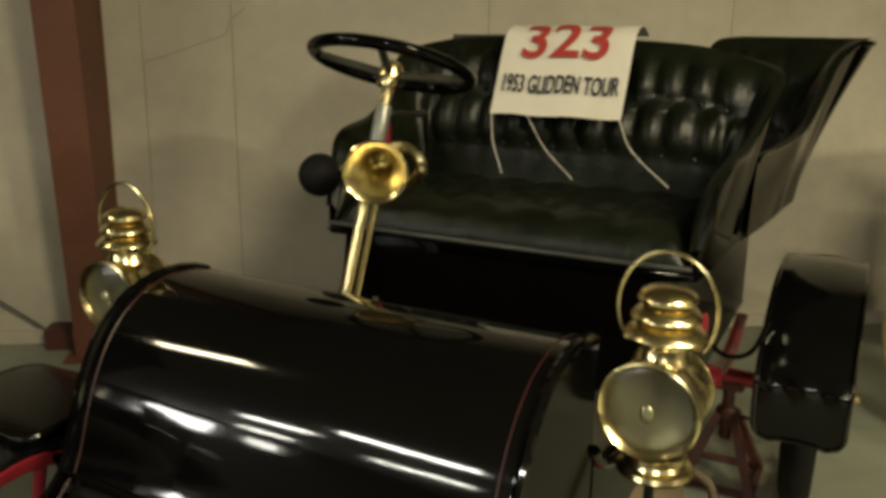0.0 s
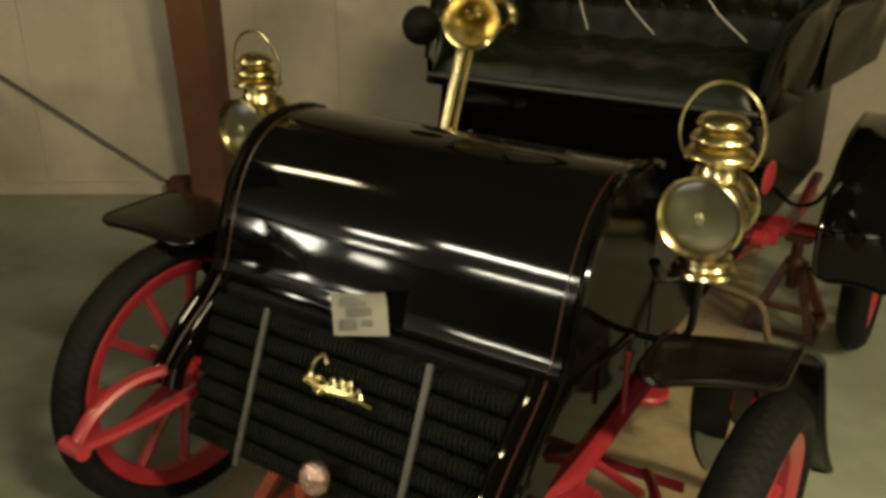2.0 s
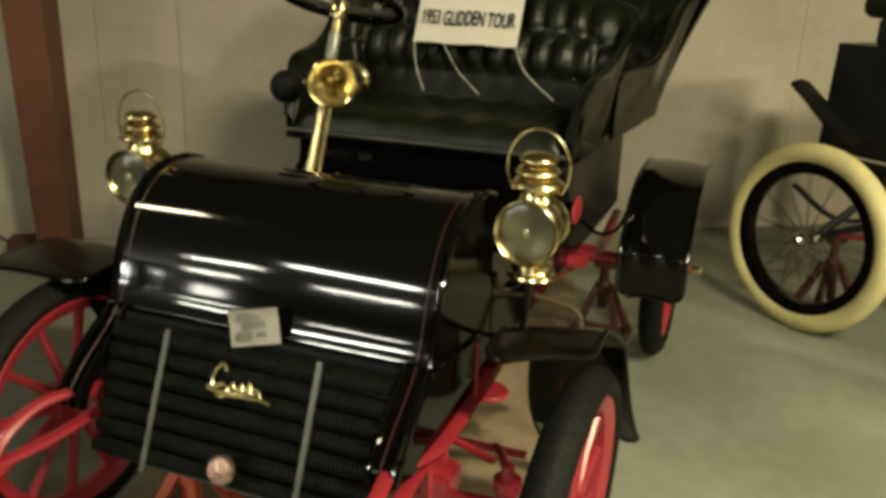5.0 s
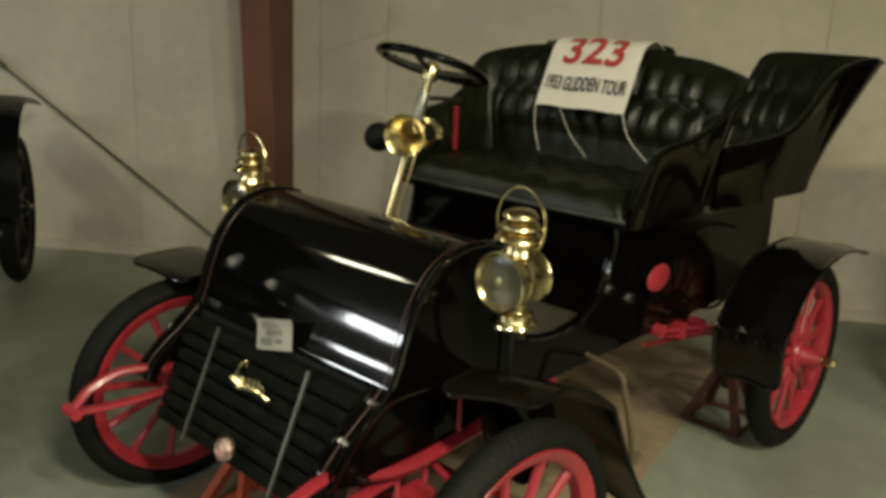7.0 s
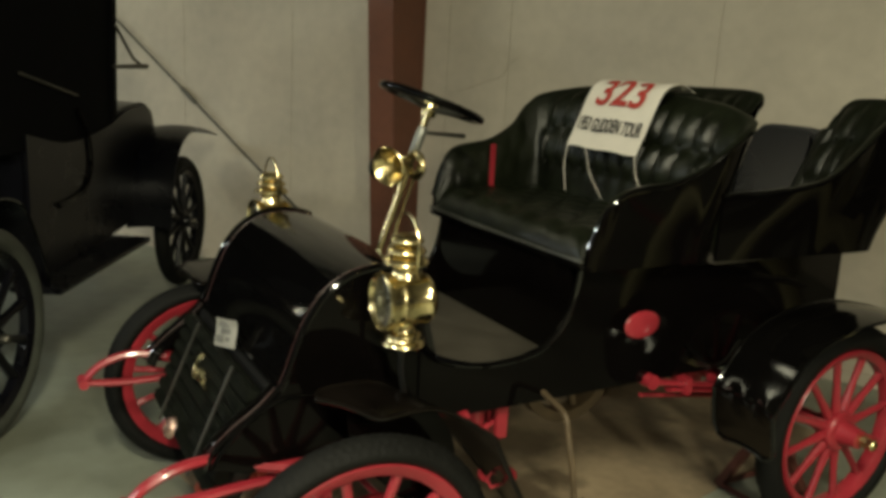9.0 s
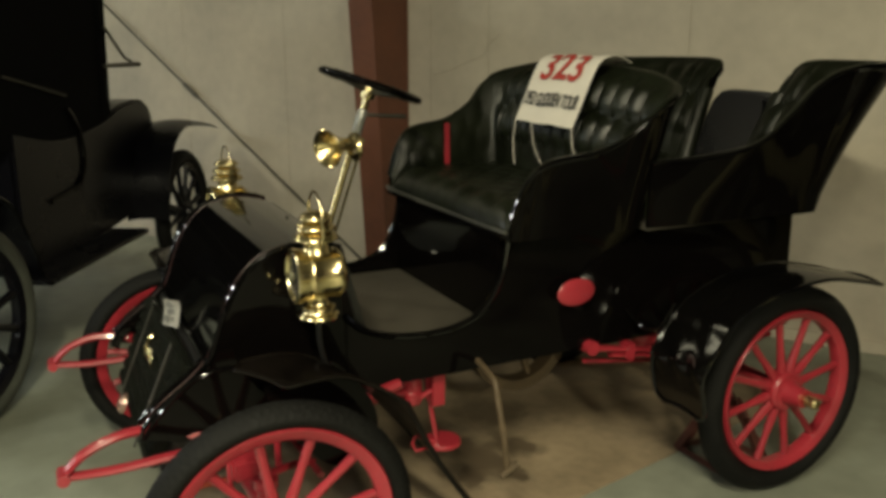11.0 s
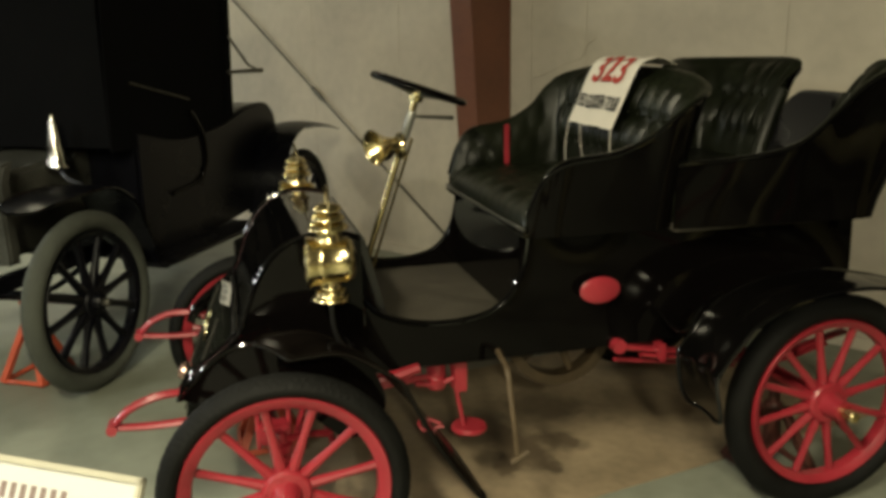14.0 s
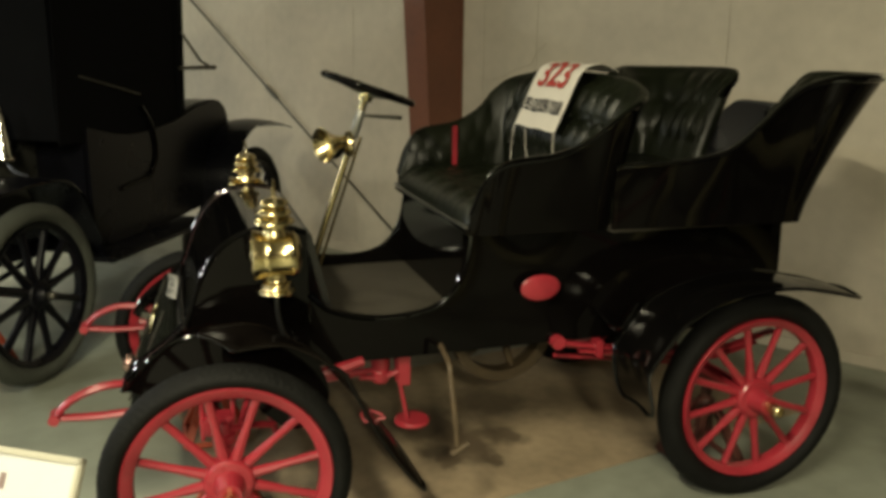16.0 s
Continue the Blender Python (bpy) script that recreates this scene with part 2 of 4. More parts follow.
def smooth_line(points, n=8):
    """Points along a Catmull-Rom curve."""
    p = [Vector(q) for q in points]
    p = [2 * p[0] - p[1]] + p + [2 * p[-1] - p[-2]]
    out = []
    for i in range(1, len(p) - 2):
        a, b, c, d = p[i - 1:i + 3]
        for k in range(n):
            t = k / n
            out.append(0.5 * (2 * b + (c - a) * t + (2 * a - 5 * b + 4 * c - d) * t * t + (3 * b - a - 3 * c + d) * t ** 3))
    out.append(p[-2])
    return out


def smooth_line2(points, n=5):
    """A closed smooth outline of (y, z) pairs."""
    return [(p.x, p.y) for p in smooth_line([(y, z, 0) for y, z in points], n)]


def plate(outline, x0, x1, bevel=0.004):
    """A closed (y, z) outline, made solid from x0 to x1."""
    bm = bmesh.new()
    vs = [bm.verts.new((x0, y, z)) for y, z in outline]
    f = bm.faces.new(vs)
    r = bmesh.ops.extrude_face_region(bm, geom=[f])
    bmesh.ops.translate(bm, vec=(x1 - x0, 0, 0), verts=[v for v in r["geom"] if isinstance(v, bmesh.types.BMVert)])
    if bevel:
        bm.normal_update()
        es = [e for e in bm.edges if len(e.link_faces) == 2 and e.calc_face_angle(0) > 1.0 and abs(e.verts[0].co.x - e.verts[1].co.x) < 1e-6]
        bmesh.ops.bevel(bm, geom=es, offset=bevel, segments=2, affect="EDGES")
    bmesh.ops.triangulate(bm, faces=[f for f in bm.faces if len(f.verts) > 4])
    return bm


def sheet(rows, thick=0.0):
    """A surface through rows of points; with a thickness it becomes a shell."""
    bm = bmesh.new()
    g = [[bm.verts.new(p) for p in row] for row in rows]
    for a, b in zip(g, g[1:]):
        for i in range(len(a) - 1):
            bm.faces.new([a[i], a[i + 1], b[i + 1], b[i]])
    if thick:
        bm.normal_update()
        bmesh.ops.solidify(bm, geom=bm.faces[:], thickness=thick)
    return bm


def ball(c, r, sx=1, sy=1, sz=1, seg=16):
    bm = bmesh.new()
    bmesh.ops.create_uvsphere(bm, u_segments=seg, v_segments=seg // 2, radius=r, matrix=Matrix.LocRotScale(c, None, (sx, sy, sz)))
    return bm


def lettering(text, size, mat, parent, m, bold=0.0, squeeze=1.0, name="lettering", wrap=None):
    cu = bpy.data.curves.new(name, "FONT")
    cu.body, cu.size, cu.align_x, cu.align_y, cu.extrude, cu.offset = text, size, "CENTER", "CENTER", 0.0006, bold
    tmp = bpy.data.objects.new("tmp", cu)
    scene.collection.objects.link(tmp)
    me = bpy.data.meshes.new_from_object(tmp.evaluated_get(bpy.context.evaluated_depsgraph_get()))
    bpy.data.objects.remove(tmp)
    me.transform(Matrix.Diagonal((squeeze, 1, 1, 1)))
    if wrap:
        bm = bmesh.new()
        bm.from_mesh(me)
        bmesh.ops.triangulate(bm, faces=bm.faces[:])
        for _ in range(3):
            bmesh.ops.subdivide_edges(bm, edges=[e for e in bm.edges if e.calc_length() > size * 0.12], cuts=1)
            bmesh.ops.triangulate(bm, faces=[f for f in bm.faces if len(f.verts) > 3])
        for v in bm.verts:
            v.co = wrap(v.co)
        bm.to_mesh(me)
        bm.free()
    me.materials.clear()
    me.materials.append(mat)
    ob = new(name, me)
    ob.parent = parent
    ob.matrix_basis = m
    return ob


AX = Matrix.Rotation(radians(90), 4, "Y")    # turns z into x
AY = Matrix.Rotation(radians(90), 4, "X")    # turns z into -y

# ---- the room ----


def lump(name, bm, mat, label, category, m=None):
    return solid(name, bm, mat, label, category, m, kind="structure")


U0, U1, V0 = -12.0, 10.0, -20.0
lump("floor", moved(box(U0, U1, V0, 0.3, -0.2, 0, 0), WALL), FLOORM, "worn grey-green concrete floor with stains and a painted shadow patch", "floor")
lump("ceiling", moved(box(U0, U1, V0, 0.3, ROOM_H, ROOM_H + 0.15, 0), WALL), CEILM, "dingy dark sheet ceiling", "ceiling")
wall_back = lump("wall_back", moved(box(U0, U1, 0.032, 0.25, 0, ROOM_H, 0), WALL), WALLDARK, "dingy beige painted panel wall with joints", "wall")
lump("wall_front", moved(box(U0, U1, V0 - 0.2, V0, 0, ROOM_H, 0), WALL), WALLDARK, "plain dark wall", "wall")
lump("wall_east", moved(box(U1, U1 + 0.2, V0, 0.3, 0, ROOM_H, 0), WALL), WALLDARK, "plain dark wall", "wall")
PANES = ((-6.9, -5.6, 2.5, 3.3), (-8.35, -7.65, 2.75, 3.25))
west, edge_v = [], 0.3
for a, b, lo, hi in PANES:
    west += [box(U0 - 0.2, U0, b, edge_v, 0, ROOM_H, 0), box(U0 - 0.2, U0, a, b, 0, lo, 0), box(U0 - 0.2, U0, a, b, hi, ROOM_H, 0)]
    edge_v = a
west.append(box(U0 - 0.2, U0, V0, edge_v, 0, ROOM_H, 0))
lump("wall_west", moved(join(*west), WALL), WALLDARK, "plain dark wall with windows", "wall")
for k, (a, b, lo, hi) in enumerate(PANES):
    lump("window_%d" % (k + 1), moved(box(U0 - 0.16, U0 - 0.12, a, b, lo, hi, 0), WALL), SKYM, "bright daylit window pane", "window")
lump("baseboard", moved(box(U0, U1, -0.03, 0.0, 0, 0.07, 0.006), WALL), WALLP, "low painted kerb along the foot of the wall", "baseboard")
JOINTS = [-12, -9.6, -7.2, -4.8, -3.6, -2.4, -1.2, -0.19, 1.04, 1.46, 2.7, 3.95, 5.25, 6.5, 7.7, 10]
for a, b in zip(JOINTS, JOINTS[1:]):
    ob = new("panel", finish("panel", box(a + 0.001, b - 0.001, 0.0, 0.03, 0.0, ROOM_H, 0.0015), WALLP))
    ob.parent = wall_back
    ob.matrix_basis = WALL
crack = thing("wall_crease", "crooked crease in the painted wall panel", "crease", WALL, kind="structure")
part("crease", tube(smooth_line([(1.02, -0.001, 1.40), (1.15, -0.001, 1.43), (1.30, -0.001, 1.49), (1.42, -0.001, 1.53), (1.455, -0.001, 1.60), (1.53, -0.001, 1.66)], 4), 0.005, 6), WALLP, crack)

# tapered steel column of the building's frame, with its brace rod
COL_U = 0.783


def column(u, label):
    col = thing("steel_column", label, "column", WALL @ pose(u, 0, 0), kind="structure")

    def taper(x0, x1, d0b, d1b, d0t, d1t):
        bm = bmesh.new()
        lo = [bm.verts.new((x, -d, 0.0)) for x, d in ((x0, d0b), (x1, d0b), (x1, d1b), (x0, d1b))]
        hi = [bm.verts.new((x, -d, ROOM_H)) for x, d in ((x0, d0t), (x1, d0t), (x1, d1t), (x0, d1t))]
        bm.faces.new(lo), bm.faces.new(hi)
        for i in range(4):
            bm.faces.new([lo[i], lo[(i + 1) % 4], hi[(i + 1) % 4], hi[i]])
        return bm
    part("inner_flange", taper(-0.088, 0.088, 0.26, 0.275, 0.56, 0.575), RUST, col)
    part("outer_flange", taper(-0.088, 0.088, 0.012, 0.027, 0.012, 0.027), RUST, col)
    part("web", taper(-0.082, 0.082, 0.027, 0.26, 0.027, 0.56), RUST, col)
    part("base_plate", box(-0.14, 0.14, -0.32, -0.001, 0, 0.016, 0.003), RUST, col)
    return col


column(COL_U, "rust-red tapered steel column standing by the wall")

rod = thing("brace_rod", "thin steel brace rod with a turnbuckle along the wall", "brace rod", WALL, kind="structure")
RA, RB = Vector((0.52, -0.035, 0.05)), Vector((-4.1, -0.035, 3.40))
part("rod", tube([RA, RB], 0.009, 8), STEEL, rod)
part("anchor", box(0.50, 0.69, -0.13, -0.002, 0.0, 0.11, 0.008), DARKRUST, rod, "dark rusty anchor block")
mid = RA.lerp(RB, 0.357)
d = (RB - RA).normalized()
part("turnbuckle", tube([mid - d * 0.10, mid - d * 0.07, mid + d * 0.07, mid + d * 0.10], [0.010, 0.019, 0.019, 0.010], 8), STEEL, rod)

# strip lights under the ceiling
for x, y, turn, length, watts, colour in TUBES:
    fx = thing("strip_light", "white fluorescent strip light on the ceiling", "ceiling light", pose(x, y, ROOM_H, 0, 0, turn), group="strip lights")
    part("housing", box(-length / 2 - 0.03, length / 2 + 0.03, -0.13, 0.13, -0.07, 0, 0.006), WHITE, fx)
    part("diffuser", box(-length / 2, length / 2, -0.10, 0.10, -0.12, -0.07, 0.01), TUBEM, fx)

# tan board on the floor beneath the car
board = solid("drip_board", moved(box(-1.30, 0.0, -0.95, 1.60, 0.0, 0.006, 0.002), pose(0.51, 1.065, 0, 0, 0, 11.5)), MATM, "tan hardboard sheet with oil stains under the car", "board")


# ---- the black runabout with its tonneau ----
WHEEL_R, WHEEL_F, AXLE_F, AXLE_R, TRACK = 0.388, 0.37, 0.047, 1.912, 0.698
LIFT = 0.035    # the wheels and axles stand this much higher in the body than its own numbers say
car = thing("veteran_car", "black veteran motor car with red running gear and brass lamps", "car", pose(0, 0, -LIFT))


def make_wheel(name, parent, m, R, tyre_r, mats, spokes=12, hub_len=0.10, cap=None, spoke_r=0.0150, tread=False, wide=1.02, lip=0.0, floor=None):
    """Wooden artillery wheel; its axle is the x axis, the outer face looks along +x."""
    tyre_m, rim_m, spoke_m, cap_m = mats
    r_f = R - 2 * tyre_r
    rim = part(name, moved(lathe([(r_f - 0.024, -0.020), (r_f - 0.028, 0), (r_f - 0.024, 0.020), (r_f - 0.010, 0.030), (r_f + 0.002 + lip, 0.036), (r_f + 0.006 + lip, 0.030), (r_f + 0.004, 0), (r_f + 0.006 + lip, -0.030), (r_f + 0.002 + lip, -0.036), (r_f - 0.008, -0.030)], 56, True), AX), rim_m, parent, m=m)
    k = 40 if tread else 20
    prof = []
    for i in range(k):
        a = i * math.tau / k
        r = tyre_r * (1.0 + 0.04 * math.cos(4 * a))
        prof.append((R - tyre_r + r * math.cos(a), r * wide * math.sin(a)))
    tb_ = lathe(prof, 336 if tread else 64, True)
    if tread:
        for v in tb_.verts:
            r = math.hypot(v.co.x, v.co.y)
            a = math.atan2(v.co.y, v.co.x) * 48
            s = abs(math.sin(a + v.co.z * 75)) * abs(math.sin(a - v.co.z * 75))
            if r > R - tyre_r * 0.8 and s < 0.35:
                f = (r - 0.0045 * (1 - s / 0.35)) / r
                v.co.x, v.co.y = v.co.x * f, v.co.y * f
    tb_ = moved(tb_, AX)
    if floor:    # a soft tyre stands flattened on the floor
        for v in tb_.verts:
            v.co.z = max(v.co.z, -floor)
    part("tyre", tb_, tyre_m, rim)
    sm = finish("spoke", tube([(0.0, 0, 0.045), (0, 0, 0.10), (0, 0, r_f * 0.6), (0, 0, r_f - 0.022)], [spoke_r * 1.25, spoke_r * 1.1, spoke_r * 0.8, spoke_r * 0.95], 8), spoke_m)
    for i in range(spokes):
        ob = new("spoke", sm)
        ob.parent = rim
        ob.matrix_basis = Matrix.Rotation((i + 0.35) * math.tau / spokes, 4, "X")
    part("hub", moved(lathe([(0, -0.07), (0.035, -0.07), (0.04, -0.03), (0.072, -0.026), (0.074, 0.024), (0.068, 0.032), (0.046, 0.036), (0.040, 0.06), (0.034, hub_len), (0, hub_len)], 28), AX), spoke_m, rim)
    bolt = finish("hub_bolt", moved(lathe([(0, 0.0), (0.007, 0.0), (0.007, 0.008), (0, 0.010)], 6), pose(0.028, 0, 0.057) @ AX), spoke_m)
    for i in range(6):
        ob = new("hub_bolt", bolt)
        ob.parent = rim
        ob.matrix_basis = Matrix.Rotation(i * math.tau / 6 + 0.26, 4, "X")
    if cap:
        part("hub_cap", moved(lathe([(0.018, hub_len - 0.002), (0.021, hub_len + 0.01), (0.020, hub_len + cap), (0.015, hub_len + cap + 0.006), (0, hub_len + cap + 0.006)], 20), AX), cap_m, rim, "brass hub cap")
    return rim


HUB_R, HUB_L = 0.350, 0.365
AXLE_FL = 0.004    # the axle stands a little askew: its far end is further forward
for x, y, z, steer, camber in ((0.743, AXLE_F, HUB_R, -2.1, 2.0), (-0.668, AXLE_FL, HUB_L, -2.7, 0.0)):
    m = pose(x, y, z + LIFT, 0, camber, steer) @ (Matrix.Identity(4) if x > 0 else Matrix.Rotation(math.pi, 4, "Z"))
    make_wheel("wheel", car, m, WHEEL_F, 0.037, (RUBBER, RED, RED, BRASS), cap=0.05, tread=True, wide=1.2, lip=0.008, floor=z - 0.004)
for sx in (1, -1):
    m = pose(0.022 + sx * TRACK, AXLE_R, WHEEL_R + LIFT) @ (Matrix.Identity(4) if sx > 0 else Matrix.Rotation(math.pi, 4, "Z"))
    make_wheel("wheel", car, m, WHEEL_R, 0.045, (RUBBER, RED, RED, BRASS), cap=0.05)

# bonnet: a barrel front with raised beads at both ends
HOOD_W = 0.438
HOOD_P = [Vector((0, -0.055, 0.765)), Vector((0, -0.005, 0.900)), Vector((0, 0.020, 1.077)), Vector((0, 0.225, 1.083))]
HOOD = [HOOD_P[0] * (1 - t) ** 3 + HOOD_P[1] * 3 * t * (1 - t) ** 2 + HOOD_P[2] * 3 * t * t * (1 - t) + HOOD_P[3] * t ** 3 for t in [k / 36 for k in range(37)]]
for p in HOOD:    # its foot flares out
    p.y -= 0.006 * (max(0.0, 0.82 - p.z) / 0.055) ** 2
HOOD += [Vector((0, 0.262, 1.0815)), Vector((0, 0.302, 1.074)), Vector((0, 0.340, 1.060))]
hood = part("bonnet", sheet([[(x, p.y, p.z) for p in HOOD] for x in [HOOD_W * (-1 + i / 8) for i in range(17)]], -0.012), POLISHED, car, "glossy black barrel-shaped bonnet")
for sx in (-1, 1):
    part("bead", tube([(sx * HOOD_W, p.y, p.z) for p in HOOD], 0.010, 8), POLISHED, hood)
    part("pinstripe", tube([(sx * (HOOD_W - 0.030), p.y, p.z) for p in HOOD], 0.0016, 6), REDLINE, hood, "thin dark red pinstripe")
part("cross_bar", box(-0.425, 0.425, -0.080, -0.045, 0.690, 0.754, 0.006), BLACK, hood)
part("bead", tube([(-HOOD_W, -0.064, 0.769), (0, -0.065, 0.768), (HOOD_W, -0.064, 0.769)], 0.006, 8), POLISHED, hood)
part("lip", box(-HOOD_W, HOOD_W, -0.066, -0.045, 0.752, 0.768, 0.003), LACQUER, hood)
SIDE = [(p.y, p.z) for p in HOOD]
SIDE_L = [(-0.250, 0.575), (-0.190, 0.655), (-0.105, 0.718)] + SIDE + [(0.345, 0.597), (0.15, 0.565), (-0.15, 0.545)]
for sx in (-1, 1):
    part("bonnet_side", plate(SIDE_L, sx * (HOOD_W - 0.012), sx * (HOOD_W + 0.006), 0.003), SIDEBLACK, car)
    part("bead", tube(smooth_line([(sx * 0.447, -0.252, 0.578), (sx * 0.447, -0.17, 0.675), (sx * 0.447, -0.075, 0.738), (sx * 0.447, 0.04, 0.742), (sx * 0.447, 0.148, 0.731), (sx * 0.447, 0.24, 0.725)], 5), 0.0065, 8), POLISHED, car)
    edge = smooth_line([(0, -0.055, 0.768), (0, -0.105, 0.720), (0, -0.188, 0.658), (0, -0.238, 0.608), (0, -0.255, 0.570)], 6)
    sk = part("radiator_cheek", sheet([[(sx * (HOOD_W + 0.004), p.y, p.z) for p in edge], [(sx * (HOOD_W - 0.058), p.y, p.z) for p in edge], [(sx * (HOOD_W - 0.062), p.y + 0.02, p.z - 0.012) for p in edge]], 0.004), LACQUER, car)
    part("pinstripe", tube([(sx * (HOOD_W - 0.028), p.y - 0.004, p.z + 0.003) for p in edge], 0.0018, 6), REDLINE, sk, "thin dark red pinstripe")
    for dx in (0.0, -0.055):
        part("bead", tube([(sx * (HOOD_W + dx), p.y - 0.004, p.z + 0.004) for p in edge], 0.007, 8), POLISHED, sk)

# radiator: raked bank of finned tubes
rad = part("radiator", moved(box(-0.36, 0.36, 0.02, 0.07, -0.01, 0.325, 0.004), pose(0, -0.218, 0.440, -25.5, 0, 0)), BLACK, car, "black finned-tube radiator")
RM = pose(0.01, -0.218, 0.440, -23, 0, 0)
for i in range(7):
    part("radiator_tube", moved(tube([(-0.378, -0.012, 0.026 + i * 0.046), (0.362, -0.012, 0.026 + i * 0.046)], 0.021, 10), RM), FINM, rad)
fins = bmesh.new()
for i in range(7):
    for k in range(66):
        x = -0.372 + k * 0.0112
        bmesh.ops.create_cube(fins, size=1, matrix=RM @ Matrix.LocRotScale((x, -0.012, 0.026 + i * 0.046), None, (0.0022, 0.050, 0.026)))
        bmesh.ops.create_cube(fins, size=1, matrix=RM @ Matrix.LocRotScale((x, -0.012, 0.026 + i * 0.046), None, (0.0021, 0.034, 0.040)))
tagged(part("fin_bank", fins, FINM, rad), kind="stuff")
for x in (-0.215, 0.195):
    part("strap", moved(box(x - 0.008, x + 0.008, -0.042, -0.036, -0.01, 0.330, 0.002), RM), STEEL, rad, "flat steel strap")
part("badge", moved(moved(lathe([(0, 0.012), (0.022, 0.011), (0.030, 0.008), (0.034, 0.0), (0.034, -0.006), (0, -0.006)], 28), AY), RM @ pose(0.018, -0.075, 0.055)), COPPER, rad, "round copper-coloured badge")
relief = join(tube([(0.024 * math.cos(a), -0.0115, 0.024 * math.sin(a)) for a in [i * math.tau / 28 for i in range(28)]], 0.0016, 6, True), ball((0, -0.013, 0), 0.010, 1.0, 0.35, 1.2, 12), tube([(-0.013, -0.0125, 0.012), (0.013, -0.0125, 0.012)], 0.002, 6), tube([(-0.012, -0.0125, -0.014), (0.012, -0.0125, -0.014)], 0.0016, 6))
part("badge_relief", moved(relief, RM @ pose(0.018, -0.075, 0.055)), COPPER, rad)
sc = join(tube(smooth_line([(-0.040, 0, 0.030), (-0.052, 0, 0.046), (-0.070, 0, 0.030), (-0.074, 0, 0.000), (-0.060, 0, -0.022), (-0.042, 0, -0.026), (-0.030, 0, -0.012), (-0.045, 0, 0.000), (-0.085, 0, -0.012)], 6), 0.0055, 6),
          tube(smooth_line([(-0.085, 0, -0.012), (-0.03, 0, -0.018), (0.03, 0, -0.014), (0.085, 0, -0.020)], 6), [0.007] * 14 + [0.004] * 5, 6),
          tube(smooth_line([(-0.028, 0, -0.010), (-0.018, 0, 0.010), (-0.008, 0, -0.012), (0.004, 0, 0.012), (0.012, 0, -0.012), (0.024, 0, 0.016), (0.032, 0, -0.012), (0.046, 0, 0.004), (0.056, 0, -0.014)], 5), 0.0026, 6))
part("emblem", moved(sc, RM @ pose(0.012, -0.048, 0.235)), BRASS, rad, "brass scroll emblem")

# lower body, floor and dash
LOW = [(0.345, 0.597), (2.21, 0.60), (2.20, 1.03), (0.905, 1.03), (0.902, 0.99), (0.887, 0.915), (0.864, 0.860), (0.832, 0.815), (0.782, 0.778), (0.715, 0.758), (0.62, 0.750), (0.53, 0.757), (0.46, 0.774), (0.39, 0.804), (0.345, 0.85)]
for sx in (-1, 1):
    bs = part("body_side", plate(LOW, sx * 0.418, sx * 0.445, 0.006), SIDEBLACK, car)
    part("waist_bead", tube([(sx * 0.452, 0.91, 1.034), (sx * 0.452, 2.20, 1.034)], 0.007, 8), LACQUER, bs)
    part("sill_bead", tube(smooth_line([(sx * 0.446, y, z) for y, z in LOW[3:]], 4), 0.011, 8), POLISHED, bs)
part("body_rear", box(-0.418, 0.418, 2.18, 2.21, 0.62, 1.03, 0.004), LACQUER, car)
part("floor_board", box(-0.417, 0.417, 0.34, 0.90, 0.70, 0.72, 0.002), FLOORMAT, car, "ribbed dark floor mat")
part("dash_board", moved(box(-0.41, 0.41, -0.012, 0.012, 0, 0.345, 0.004), pose(0, 0.43, 0.715, 14, 0, 0)), BLACK, car)
part("seat_riser", box(-0.417, 0.417, 0.885, 0.905, 0.72, 1.03, 0.004), SIDEBLACK, car)
part("underpan", box(-0.40, 0.40, 0.36, 2.15, 0.60, 0.64, 0.01), BLACK, car)
part("seat_rail", box(-0.50, 0.50, 0.865, 0.915, 1.03, 1.055, 0.010, 3), POLISHED, car)


